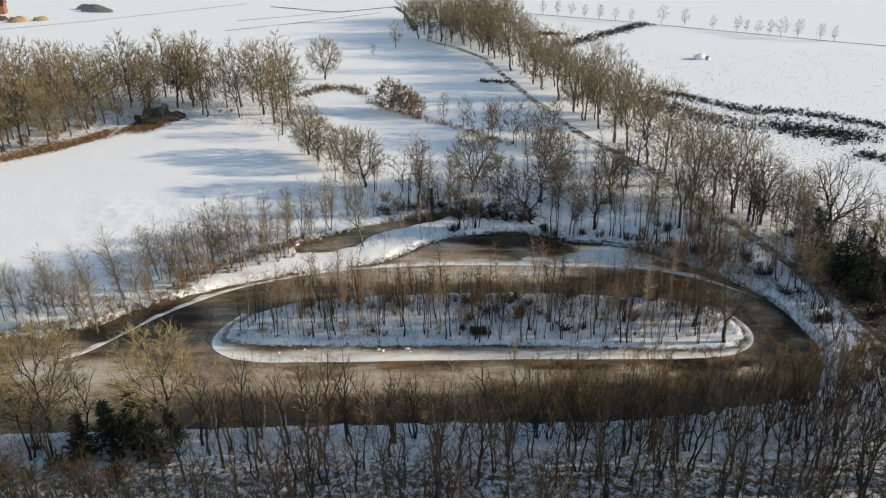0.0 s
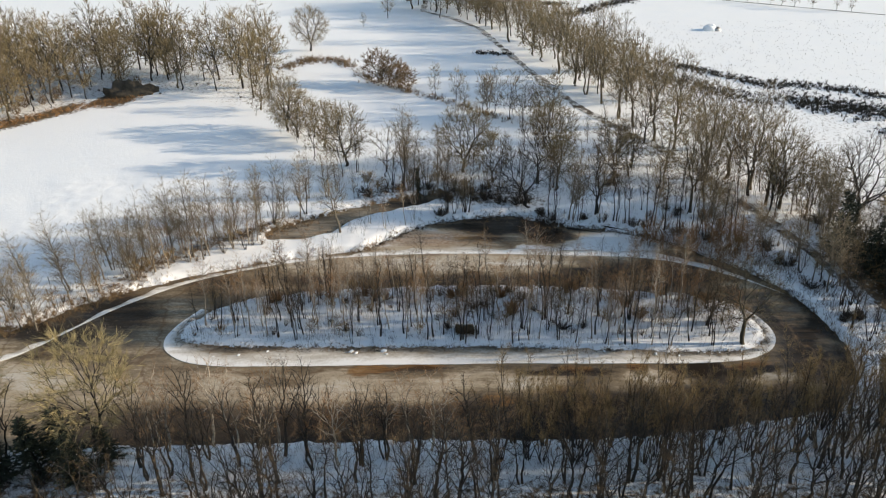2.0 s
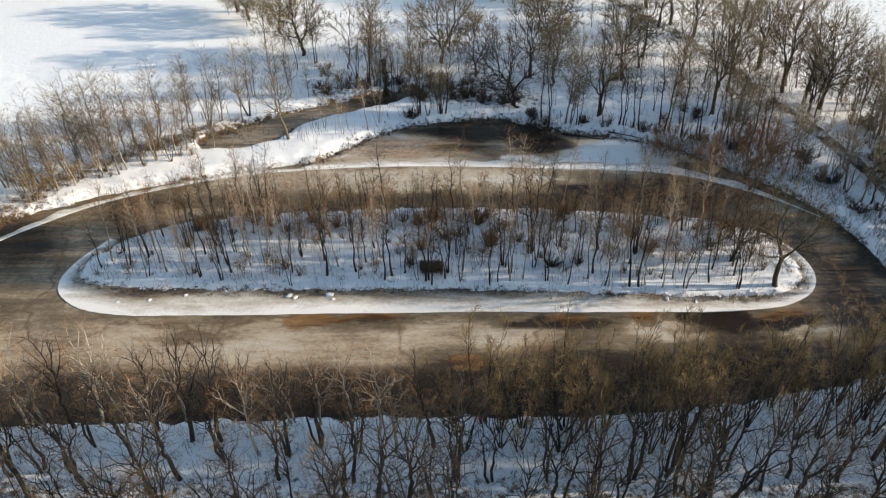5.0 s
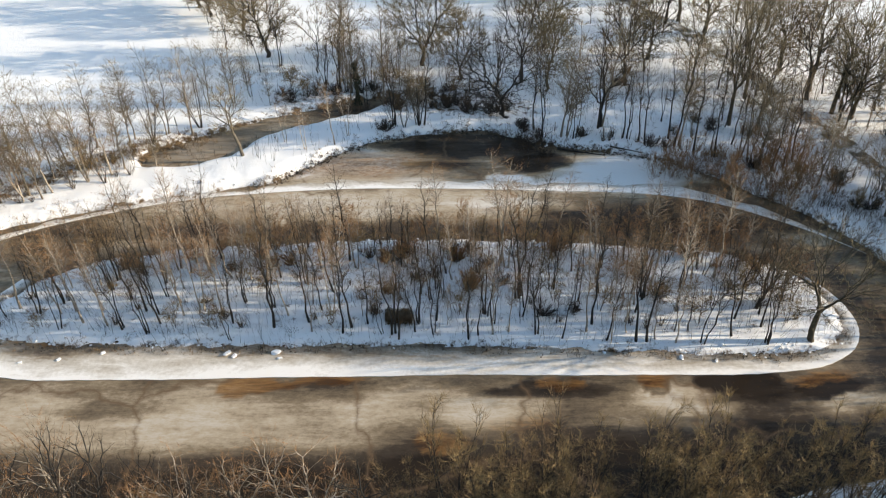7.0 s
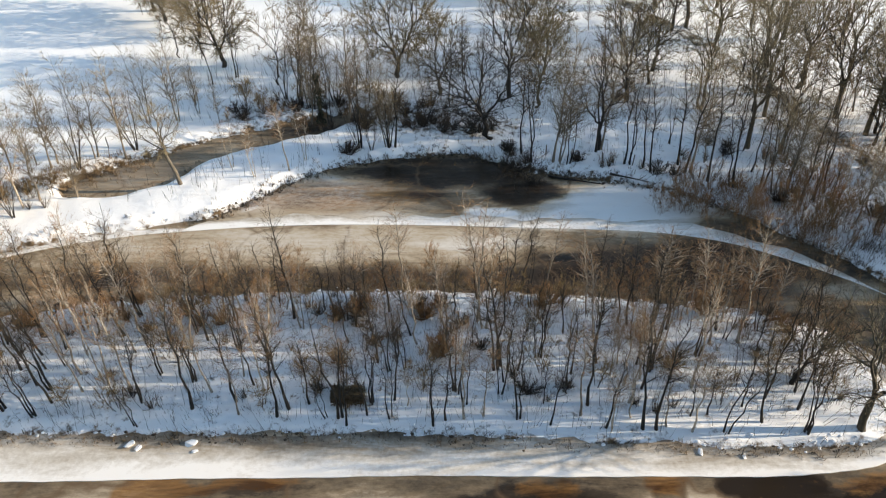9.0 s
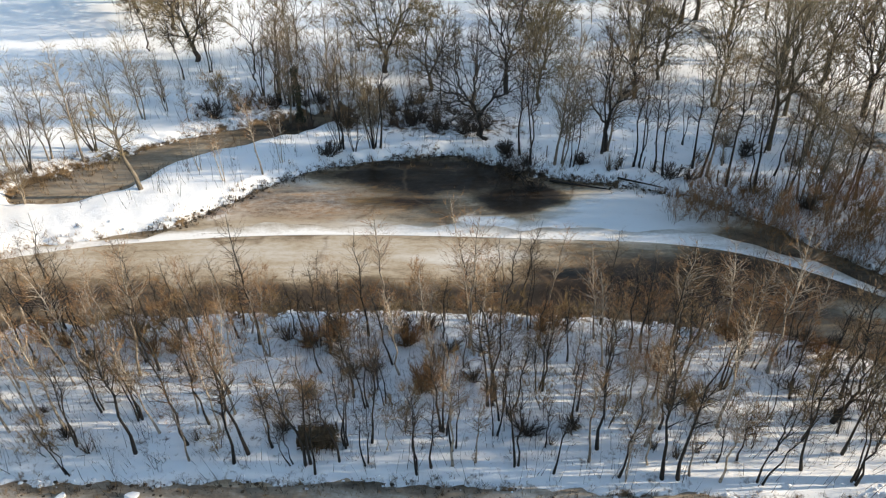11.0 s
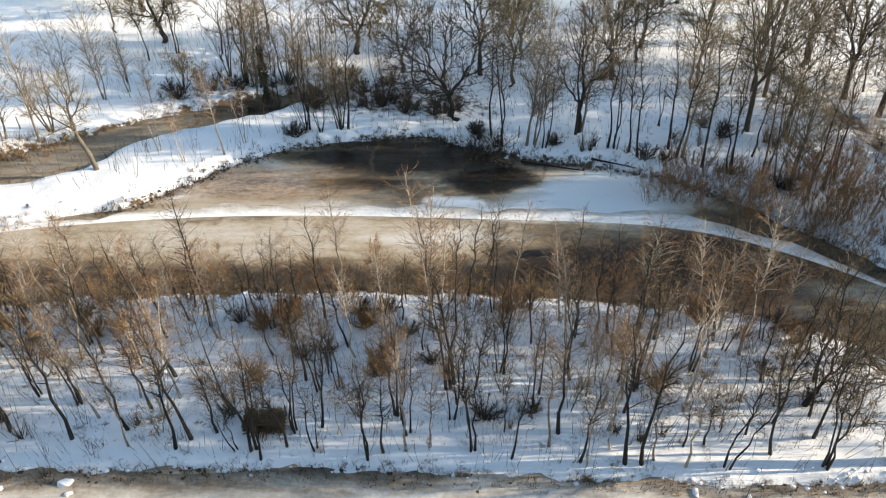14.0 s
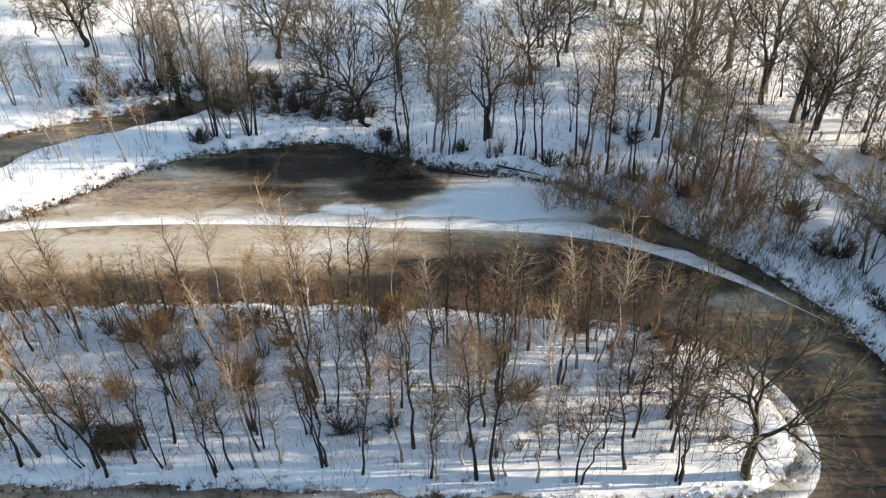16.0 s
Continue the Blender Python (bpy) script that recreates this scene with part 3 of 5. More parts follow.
def grow_crown(seed, height, girth, base=0.3, wide=0.3, tips=80, leader=False, stems=1, blades=8, blade=0.9, width=0.018, splay=0.12, sides=6, rough=1.0):
    """A tree whose limbs fork again and again towards tips that fill a rounded, uneven crown."""
    g = Growth(seed)
    r = g.rng

    def fork(p, targets, rad, total):
        n = len(targets)
        mid = sum(targets) / n
        if n <= 2:
            for t in targets:
                d = t - p
                length = np.linalg.norm(d) + 1e-6
                d = d / length
                g.spike(p, d, length, max(0.008, rad * 0.6))
                for _ in range(blades):
                    e = p + d * length * r.uniform(0.0, 1.0)
                    td = g.turned(d, radians(r.uniform(5, 42))) + np.array((0, 0, 0.12))
                    g.blade(e, td / np.linalg.norm(td), blade * r.uniform(0.45, 1.2), width)
            return
        go = mid - p
        q = p + go * (r.uniform(0.12, 0.24) if n > 36 else r.uniform(0.2, 0.36) if n > 10 else r.uniform(0.34, 0.5))
        kink = np.array([r.gauss(0, 1) for _ in range(3)]) * np.linalg.norm(q - p) * 0.07 * rough
        r2 = max(0.011, rad * 0.86)
        if n > 5:
            g.tube([p, (p + q) / 2 + kink, q], [rad, (rad + r2) / 2, r2], 4 if n > 14 else 3)
        else:
            g.tube([p, q], [rad, r2], 3)
        a = r.choice(targets)
        b = max(targets, key=lambda t: np.sum((t - a) ** 2))
        one = [t for t in targets if np.sum((t - a) ** 2) <= np.sum((t - b) ** 2)]
        two = [t for t in targets if np.sum((t - a) ** 2) > np.sum((t - b) ** 2)]
        for some in (one, two):
            if some:
                fork(q, some, max(0.011, rad * (len(some) / n) ** 0.42), total)

    for s in range(stems):
        lean = splay * r.uniform(0.4, 1.0)
        az = 6.283 * s / stems + r.uniform(-0.6, 0.6)
        h = height * (1 if s == 0 else r.uniform(0.72, 0.98))
        rad = girth * (1 if stems == 1 else r.uniform(0.6, 0.85))
        foot = np.array((math.cos(az), math.sin(az), 0)) * (0.16 if stems > 1 else 0)
        top = foot + np.array((math.sin(lean) * math.cos(az), math.sin(lean) * math.sin(az), math.cos(lean))) * h
        centre = foot + (top - foot) * (base + (1 - base) / 2)
        n = int(tips * (1 if stems == 1 else 0.62))
        targets = []
        squash = [r.uniform(0.75, 1.2) for _ in range(8)]
        while len(targets) < n:
            v = np.array([r.gauss(0, 1) for _ in range(3)])
            v /= np.linalg.norm(v)
            f = squash[int((math.atan2(v[1], v[0]) / 6.2832 + 0.5) * 7.99)]
            k = r.uniform(0.25, 1.0) ** 0.45
            targets.append(centre + v * k * np.array((wide * h * f, wide * h * f, (1 - base) * h / 2)))
        low = foot + np.array((0, 0, -0.25))
        if leader:
            pts, radii = [low], [rad * 1.4]
            for k in range(1, 8):
                t = k / 7
                pts.append(foot + (top - foot) * t * 0.96 + np.array([r.gauss(0, 0.012 * h * rough), r.gauss(0, 0.012 * h * rough), 0]))
                radii.append(rad * (1 - 0.88 * t))
            g.tube(pts, radii, sides)
            targets.sort(key=lambda t: t[2])
            step = 7
            for k in range(0, n, step):
                some = targets[k:k + step]
                for side in (0, 1):
                    a = r.uniform(0, 6.283)
                    mine = [t for t in some if ((t - centre)[0] * math.cos(a) + (t - centre)[1] * math.sin(a) > 0) == bool(side)] if side == 0 else [t for t in some if not any(t is u for u in used)]
                    if side == 0:
                        used = mine
                    if not mine:
                        continue
                    m = sum(mine) / len(mine)
                    flat = np.linalg.norm((m - centre)[:2])
                    z = min(max((m[2] - flat * 1.3 - foot[2]) / (h * math.cos(lean)), base * 0.75), 0.93)
                    p, pr, _ = g.point(pts, radii, z / 0.96)
                    fork(p, mine, max(0.014, min(pr * 0.55, 0.035)), n)
        else:
            split = foot + (top - foot) * base * r.uniform(0.75, 1.0)
            mid = (low + split) / 2 + np.array([r.gauss(0, 0.015 * h) * rough, r.gauss(0, 0.015 * h) * rough, 0])
            g.tube([low, low * 0.75 + mid * 0.25, mid, split], [rad * 1.5, rad * 1.08, rad, rad * 0.9], sides)
            fork(split, targets, rad * 0.85, n)
    return g


def grow_spruce(seed, height):
    g = Growth(seed)
    r = g.rng
    pts, radii = g.stem(np.array((0, 0, -0.2)), np.array((0.0, 0, 1)), height, height * 0.016, 0.02, 8, 0.01, 0.02)
    g.tube(pts, radii, 6)
    layers = int(height * 2.6)
    for k in range(layers):
        t = 0.10 + 0.89 * k / layers
        q, _, _ = g.point(pts, radii, t)
        size = height * 0.22 * (1.03 - t) * r.uniform(0.55, 1.25) + 0.2
        for j in range(7):
            if r.random() < 0.22:
                continue
            a = 6.283 * (j + r.random() * 0.9) / 7
            d = np.array((math.cos(a), math.sin(a), -0.12 + 0.35 * t))
            lp, lr = g.stem(q, d / np.linalg.norm(d), size * r.uniform(0.75, 1.1), 0.03, 0.01, 3, 0.05, 0.02)
            g.tube(lp, lr, 3)
            for m in range(max(5, int(size * 9))):
                e, _, ed = g.point(lp, lr, r.uniform(0.12, 1))
                td = g.turned(ed, radians(r.uniform(20, 70))) + np.array((0, 0, -0.15))
                g.blade(e, td / np.linalg.norm(td), r.uniform(0.35, 0.7), 0.17)
    return g


def grow_shrub(seed, height, stems=16, blades=26, width=0.02, splay=0.8):
    g = Growth(seed)
    r = g.rng
    for s in range(stems):
        az, lean = r.uniform(0, 6.283), r.uniform(0.05, splay)
        d = np.array((math.sin(lean) * math.cos(az), math.sin(lean) * math.sin(az), math.cos(lean)))
        pts, radii = g.stem(np.array((r.gauss(0, 0.12), r.gauss(0, 0.12), -0.1)), d, height * r.uniform(0.6, 1), 0.025 + height * 0.004, 0.008, 4, 0.09, 0.06)
        g.tube(pts, radii, 3)
        for _ in range(blades):
            e, _, ed = g.point(pts, radii, r.uniform(0.2, 1))
            g.blade(e, g.turned(ed, radians(r.uniform(15, 60))), height * r.uniform(0.12, 0.3), width)
    return g


def finish(name, data, mat, sharp=False):
    me = bpy.data.meshes.new(name)
    me.from_pydata([tuple(v) for v in data[0]], [], data[1])
    if not sharp:
        me.polygons.foreach_set("use_smooth", np.ones(len(me.polygons), bool))
    me.materials.append(mat)
    return me


KINDS = {}


def kind(key, name, label, category, wood, fine, makers):
    KINDS[key] = (name, label, category, [(finish("trunk", g.wood, wood), finish("crown", g.fine, fine, True)) for g in makers])


kind("alder", "alder_tree", "slender bare alder with dark trunk on the snow", "tree", M_BARK, M_TWIG_BROWN,
     [grow_crown(s, 11, 0.1, base=0.40, wide=0.155, tips=115, leader=True, stems=(1, 2, 1, 3, 1, 2, 1)[s % 7], blades=4, blade=0.55, width=0.018, splay=0.09, rough=0.9) for s in range(10)])
kind("birch", "birch_tree", "slim bare birch with pale trunk and rusty twigs", "tree", M_BIRCH, M_TWIG_RUST,
     [grow_crown(20 + s, 11.5, 0.1, base=0.42, wide=0.16, tips=130, leader=True, stems=(1, 1, 2, 1)[s % 4], blades=5, blade=0.6, width=0.018, splay=0.1, rough=0.7) for s in range(5)])
kind("nearbirch", "birch_tree", "bare birch with whitish forked limbs and rusty twigs", "tree", M_BIRCH, M_TWIG_RUST,
     [grow_crown(400 + s, 10.5, 0.13, base=0.34, wide=0.24, tips=120, stems=(1, 2, 1)[s % 3], blades=6, blade=0.8, width=0.016, splay=0.12, sides=5, rough=1.0) for s in range(4)])
kind("greybirch", "birch_tree", "bare birch with grey twigs beside the snowy field", "tree", M_PALE, M_TWIG_GREY,
     [grow_crown(40 + s, 12, 0.1, base=0.2, wide=0.22, tips=210, leader=True, stems=(1, 1, 2)[s % 3], blades=6, blade=0.75, width=0.024, splay=0.12, rough=0.8) for s in range(6)])
kind("oak", "oak_tree", "broad bare oak with dark spreading limbs", "tree", M_BARK, M_TWIG_DARK,
     [grow_crown(60 + s, 11.5, 0.32, base=0.1, wide=0.56, tips=700, blades=9, blade=0.6, width=0.028, splay=0.2, sides=8, rough=1.6) for s in range(3)])
kind("field", "ash_tree", "bare spreading field tree with olive-brown twigs", "tree", M_BARK_GREEN, M_TWIG_OLIVE,
     [grow_crown(80 + s, 13, 0.27, base=0.12, wide=0.38, tips=480, stems=(1, 1, 2)[s % 3], blades=9, blade=0.75, width=0.044, splay=0.14, rough=1.1) for s in range(5)])
kind("dome", "ash_tree", "broad bare tree with dense domed olive-brown crown", "tree", M_BARK, M_TWIG_OLIVE,
     [grow_crown(86 + s, 13, 0.3, base=0.1, wide=0.4, tips=800, blades=14, blade=0.9, width=0.03, splay=0.06, sides=7, rough=1.0) for s in range(3)])
kind("tall", "ash_tree", "tall bare tree with ascending limbs beside the lane", "tree", M_BARK_GREEN, M_TWIG_PALE,
     [grow_crown(100 + s, 17, 0.25, base=0.2, wide=0.28, tips=400, stems=(1, 2, 1)[s % 3], blades=7, blade=0.9, width=0.034, splay=0.1, rough=1.0) for s in range(6)])
kind("far", "ash_tree", "bare woodland tree with brown crown beyond the field", "tree", M_BARK, M_TWIG_OLIVE,
     [grow_crown(180 + s, 15, 0.2, base=0.16, wide=(0.36, 0.27, 0.42, 0.3, 0.26)[s % 5], tips=170, blades=8, blade=1.15, width=0.075, splay=0.12, sides=4) for s in range(7)])
kind("fargrey", "poplar_tree", "bare grey woodland tree with rounded crown", "tree", M_BARK, M_TWIG_GREY,
     [grow_crown(200 + s, 14, 0.15, base=0.12, wide=(0.32, 0.24, 0.4, 0.3)[s % 4], tips=115, blades=7, blade=1.1, width=0.07, splay=0.1, sides=4) for s in range(6)])
kind("roundbush", "shrub", "rounded bare grey-brown bush in the snowy meadow", "shrub", M_BARK, M_TWIG_BROWN,
     [grow_crown(270 + s, 8, 0.12, base=0.04, wide=0.46, tips=420, blades=12, blade=0.7, width=0.06, splay=0.1, sides=4) for s in range(2)])
kind("pale", "birch_tree", "pale forked birch on the spit", "tree", M_PALE, M_TWIG_OLIVE,
     [grow_crown(280, 9.5, 0.19, base=0.34, wide=0.3, tips=170, blades=8, blade=1.0, width=0.024, splay=0.05, rough=0.8)])
kind("tip", "willow_tree", "leaning mossy bare willow", "tree", M_BARK_GREEN, M_TWIG_OLIVE,
     [grow_crown(297, 12, 0.24, base=0.22, wide=0.46, tips=900, blades=6, blade=0.4, width=0.018, splay=0.04, sides=8, rough=0.9)])
kind("bush", "hazel_shrub", "many-stemmed bare hazel shrub with golden-brown twigs", "shrub", M_BARK, M_TWIG_GOLD,
     [grow_crown(300 + s, 4.4, 0.05, base=0.3, wide=0.24, tips=60, stems=3, blades=10, blade=0.62, width=0.022, splay=0.3, sides=4) for s in range(4)])
kind("broadoak", "oak_tree", "large rounded bare oak at the marsh edge", "tree", M_BARK, M_TWIG_WOOD,
     [grow_crown(66, 15.5, 0.45, base=0.1, wide=0.46, tips=460, blades=8, blade=1.2, width=0.034, splay=0.05, sides=8, rough=1.1)])
kind("gnarled", "oak_tree", "gnarled bare young oak in the snowy near wood", "tree", M_BARK, M_TWIG_WOOD,
     [grow_crown(320 + s, 11.5, 0.17, base=0.3, wide=0.2, tips=115, stems=(1, 2, 1, 2, 3)[s % 5], blades=4, blade=0.5, width=0.015, splay=0.11, sides=5, rough=1.1) for s in range(6)])
kind("limbed", "oak_tree", "bare oak with dark trunk and rounded brown crown", "tree", M_BARK, M_TWIG_WOOD,
     [grow_crown(340 + s, 12, 0.23, base=0.16, wide=0.33, tips=400, blades=7, blade=0.6, width=0.027, splay=0.1, sides=6, rough=1.2) for s in range(4)])
kind("scrub", "coppice_tree", "dense bare coppice with brown twigs on the bank", "tree", M_BARK, M_TWIG_BROWN,
     [grow_tree(120 + s, 10, 0.12, stems=4, crown=0.3, limbs=14, reach=0.26, angle=28, shoots=5, blades=4, blade=0.9, width=0.018, splay=0.34) for s in range(4)])
kind("thicket", "coppice_tree", "dark bare coppice crowded in the near wood", "tree", M_BARK, M_TWIG_DARK,
     [grow_tree(150 + s, 10, 0.13, stems=4, crown=0.28, limbs=14, reach=0.26, angle=30, shoots=5, blades=4, blade=0.9, width=0.02, splay=0.32) for s in range(3)])
kind("gold", "hazel_tree", "bare hazel with golden-brown upright twigs on the bank", "tree", M_BARK, M_TWIG_GOLD,
     [grow_tree(130 + s, 10, 0.08, stems=5, crown=0.4, limbs=13, reach=0.22, angle=24, shoots=5, blades=7, blade=0.6, width=0.018, splay=0.3) for s in range(3)])
kind("rust", "willow_tree", "rusty brown bare willow scrub at the water's edge", "tree", M_PALE, M_TWIG_RUST,
     [grow_tree(140 + s, 6.5, 0.05, stems=5, crown=0.2, limbs=12, reach=0.30, angle=34, shoots=5, blades=9, blade=0.6, width=0.02, splay=0.4) for s in range(3)])
kind("willow", "willow_tree", "many-stemmed bare willow with olive-yellow twigs", "tree", M_BARK, M_TWIG_YELLOW,
     [grow_crown(160 + s, 13.5, 0.22, base=0.12, wide=0.36, tips=560, stems=1, blades=13, blade=1.0, width=0.036, splay=0.06) for s in range(2)])
kind("spruce", "spruce_tree", "dark green spruce with drooping boughs", "tree", M_BARK, M_NEEDLE, [grow_spruce(220 + s, 10) for s in range(2)])
kind("shrub", "shrub", "low tangled bare shrub with brown stems", "shrub", M_BARK, M_TWIG_BROWN, [grow_shrub(240 + s, 1.8, 14, 20, 0.015) for s in range(3)])
kind("darkshrub", "shrub", "dark leafless thicket on the snow", "shrub", M_BARK, M_TWIG_DARK, [grow_shrub(250 + s, 1.6, 22, 36, 0.032, 1.15) for s in range(3)])
kind("rustbush", "shrub", "dense rusty-brown leafless shrub among the island trees", "shrub", M_BARK, M_TWIG_RUST, [grow_shrub(260 + s, 2.0, 24, 34, 0.03, 1.0) for s in range(3)])
PICK = random.Random(7)


def plant(key, x, y, size=1.0, group="", lean=(0, 0), wide=1.0, label=""):
    name, text, category, variants = KINDS[key]
    wood, fine = PICK.choice(variants)
    root = new(name)
    root.empty_display_size = 0.3
    root.matrix_basis = pose(x, y, float(land_height(x, y)), lean[0], lean[1], 0) @ pose(0, 0, 0, 0, 0, PICK.uniform(0, 360)) @ Matrix.Diagonal((size * wide, size * wide, size, 1))
    for n, me in (("trunk", wood), ("crown", fine)):
        new(n, me).parent = root
    return tagged(root, label or text, category, group)


def inside(x, y, poly):
    return float(distance(np.array([x]), np.array([y]), poly)[0]) < 0


def scatter(keys, poly, count, lo, hi, gap, group, taken, land=0.6, seed=1):
    """Plants count trees at random in a polygon, clear of one another and of the water."""
    r = random.Random(seed)
    xs, ys = [p[0] for p in poly], [p[1] for p in poly]
    made = tries = 0
    while made < count and tries < count * 30:
        tries += 1
        x, y = r.uniform(min(xs), max(xs)), r.uniform(min(ys), max(ys))
        if any((x - a) ** 2 + (y - b) ** 2 < gap * gap for a, b in taken) or not inside(x, y, poly):
            continue
        if land is not None and float(shore(np.array([x]), np.array([y]))[0]) < land:
            continue
        if float(distance(np.array([x]), np.array([y]), LANE, False)[0]) < 2.2:
            continue
        taken.append((x, y))
        plant(r.choice(keys), x, y, r.uniform(lo, hi), group, (r.gauss(0, 2.5), r.gauss(-0.1 * min(max(0, x), 55), 2.5)))
        made += 1


# island
ISLAND_WEST = [(-13.8, 90.5), (-12.9, 88.6), (-9.6, 82.3), (-10.6, 83.4), (-11.1, 89.8), (-12.4, 90.7), (-11.0, 88.1), (-9.0, 84.8), (-9.2, 87.8), (-7.6, 87.6), (-6.5, 84.2), (-6.0, 81.8), (-3.1, 82.4), (-3.1, 84.6),
               (-2.2, 83.8), (-0.1, 81.1), (-1.5, 86.2), (0.6, 81.7), (-0.5, 90.4), (1.9, 82.2), (-1.3, 83.4), (4.1, 81.1), (4.6, 80.5), (-9.4, 80.5), (-12.6, 83.9), (-6.5, 88.0), (-4.0, 87.2)]
ISLAND_MIDDLE = [(6.2, 82.2), (5.9, 81.2), (4.4, 89.6), (6.3, 85.8), (7.2, 85.0), (7.7, 82.4), (8.3, 85.2), (9.1, 87.6), (10.3, 80.5), (11.7, 83.3), (12.0, 83.1), (12.5, 82.0), (13.7, 81.1), (13.6, 90.0), (14.1, 89.2),
                 (14.8, 85.1), (15.1, 85.5), (15.6, 85.0), (16.3, 85.1), (17.8, 86.3), (18.1, 86.2), (18.1, 80.4), (20.0, 88.7), (19.6, 83.8), (20.2, 81.1), (18.2, 90.5)]
ISLAND_EAST = [(20.8, 81.9), (22.0, 85.7), (21.7, 80.1), (22.1, 79.9), (23.5, 85.5), (23.5, 83.6), (24.8, 85.5), (24.8, 84.2), (25.7, 85.0), (24.1, 80.0), (25.0, 80.0), (25.7, 80.2), (27.3, 79.8), (28.7, 81.2), (31.5, 84.1),
               (31.2, 81.8), (29.5, 79.7), (32.1, 80.5), (36.6, 85.6), (38.5, 88.8), (34.7, 79.7), (22.1, 90.7), (26.2, 87.7), (32.8, 87.7), (39.0, 86.9)]
R = random.Random(3)
island_taken = []
for spots in (ISLAND_WEST, ISLAND_MIDDLE, ISLAND_EAST):
    for x, y in spots:
        plant(R.choice(("alder", "alder", "alder", "birch")), x, y, R.choice((0.6, 0.7, 0.75, 0.85, 1.0)) * R.uniform(0.9, 1.08), "trees on the island", (R.gauss(0, 2), R.gauss(-0.12 * max(0, x), 2.5)))
        island_taken.append((x, y))
for x, y in ((12.4, 80.9), (16.0, 80.9), (11.2, 80.8), (7.5, 81.0), (24.3, 89.8), (24.7, 83.3), (23.5, 80.9), (34.9, 81.6), (31.5, 89.0), (27.8, 89.0), (25.0, 89.5), (26.7, 89.0), (29.1, 90.0), (31.9, 88.0), (34.6, 88.9),
             (37.2, 84.0), (35.2, 83.0), (33.4, 85.6), (36.2, 87.4), (38.6, 84.6), (29.4, 86.4), (28.2, 83.4), (33.0, 82.6), (-16.3, 83.5), (-14.7, 84.9)):
    plant(R.choice(("alder", "alder", "birch")), x, y, R.uniform(0.6, 0.95), "trees on the island", (R.gauss(0, 2), R.gauss(-0.12 * max(0, x), 2.5)))
    island_taken.append((x, y))
scatter(["alder", "alder", "birch"], [(-30, 82), (-14, 81), (-14, 93), (-28, 90.5)], 36, 0.6, 0.95, 1.1, "trees on the island", island_taken, 0.8, 5)
scatter(["alder", "alder", "birch", "rust"], [(-16, 88), (40, 87), (36, 91.5), (20, 93.5), (-14, 93.4)], 64, 0.5, 0.85, 0.9, "trees on the island", island_taken, 0.4, 6)
scatter(["alder", "birch"], [(-14, 81), (40, 80), (40, 88), (-14, 88)], 22, 0.35, 0.8, 0.9, "trees on the island", island_taken, 0.7, 7)
scatter(["bush"], [(-30, 82), (40, 80.6), (40, 88), (30, 92), (-14, 93.4), (-28, 90)], 26, 0.5, 0.9, 1.3, "bushes on the island", island_taken, 0.8, 51)
scatter(["bush", "rust"], [(-16, 90), (38, 89), (34, 92), (20, 93.6), (-14, 93.4)], 14, 0.6, 0.9, 1.2, "bushes on the island", island_taken, 0.3, 58)
plant("limbed", 35.3, 83.8, 0.75, "trees on the island", (0, 10), label="dark leaning bare tree with ivied trunk")
for x, y in ((39.2, 86.6), (40.2, 87.4), (38.4, 87.6)):
    plant("rust", x, y, R.uniform(0.5, 0.7), "bushes on the island")
plant("tip", 38.4, 80.0, 1.03, lean=(0, -6), label="leaning mossy bare willow at the island's tip")

# near bank
near_taken = []
for x, y, s in ((-32.3, 63.2, 1.1), (-46.6, 63.0, 1.15), (-51.5, 60.5, 1.0), (-58, 60, 0.95)):
    plant("willow", x, y, s, "willows on the near bank")
    near_taken += [(x + dx, y + dy) for dx in (-1.5, 0, 1.5) for dy in (-3, -1.5, 0, 1)]
for x, y, s in ((-35.2, 60.5, 0.75), (-37.8, 60.0, 0.7), (-33.0, 58.4, 0.65), (-40.5, 58.6, 0.6), (-31, 60.6, 0.5)):
    plant("spruce", x, y, s, "young spruces on the near bank", wide=1.7)
    near_taken += [(x + dx, y + dy) for dx in (-1.2, 0, 1.2) for dy in (-6, -4.5, -3, -1.5, 0)]
scatter(["gold", "gold", "gold", "scrub"], [(6, 60.5), (6, 63.6), (18, 64), (40, 66.4), (52, 70), (56, 66), (40, 62), (18, 60.0)], 58, 0.85, 1.2, 1.25, "alder scrub on the near bank", near_taken, 0.1, 8)
scatter(["gnarled"], [(-62, 58), (-30, 57.5), (40, 58), (56, 62), (40, 63), (-28, 61.5), (-62, 61.5)], 34, 0.85, 1.1, 1.8, "woodland on the near bank", near_taken, 0.5, 56)
scatter(["nearbirch", "nearbirch", "gnarled", "rust"], [(-30, 60), (-28, 64), (8, 64.4), (8, 60)], 22, 0.85, 1.1, 2.0, "birches on the near bank", near_taken, 0.1, 21)
scatter(["gnarled", "gnarled", "alder", "gnarled"], [(-62, 45), (62, 45), (62, 61), (40, 58.0), (-30, 57.5), (-62, 60)], 165, 0.85, 1.15, 1.5, "woodland on the near bank", near_taken, 0.5, 9)
scatter(["thicket", "scrub", "alder"], [(62, 44), (96, 44), (96, 64), (58, 66)], 3, 0.85, 1.1, 2.2, "woodland on the near bank", near_taken, 0.5, 24)

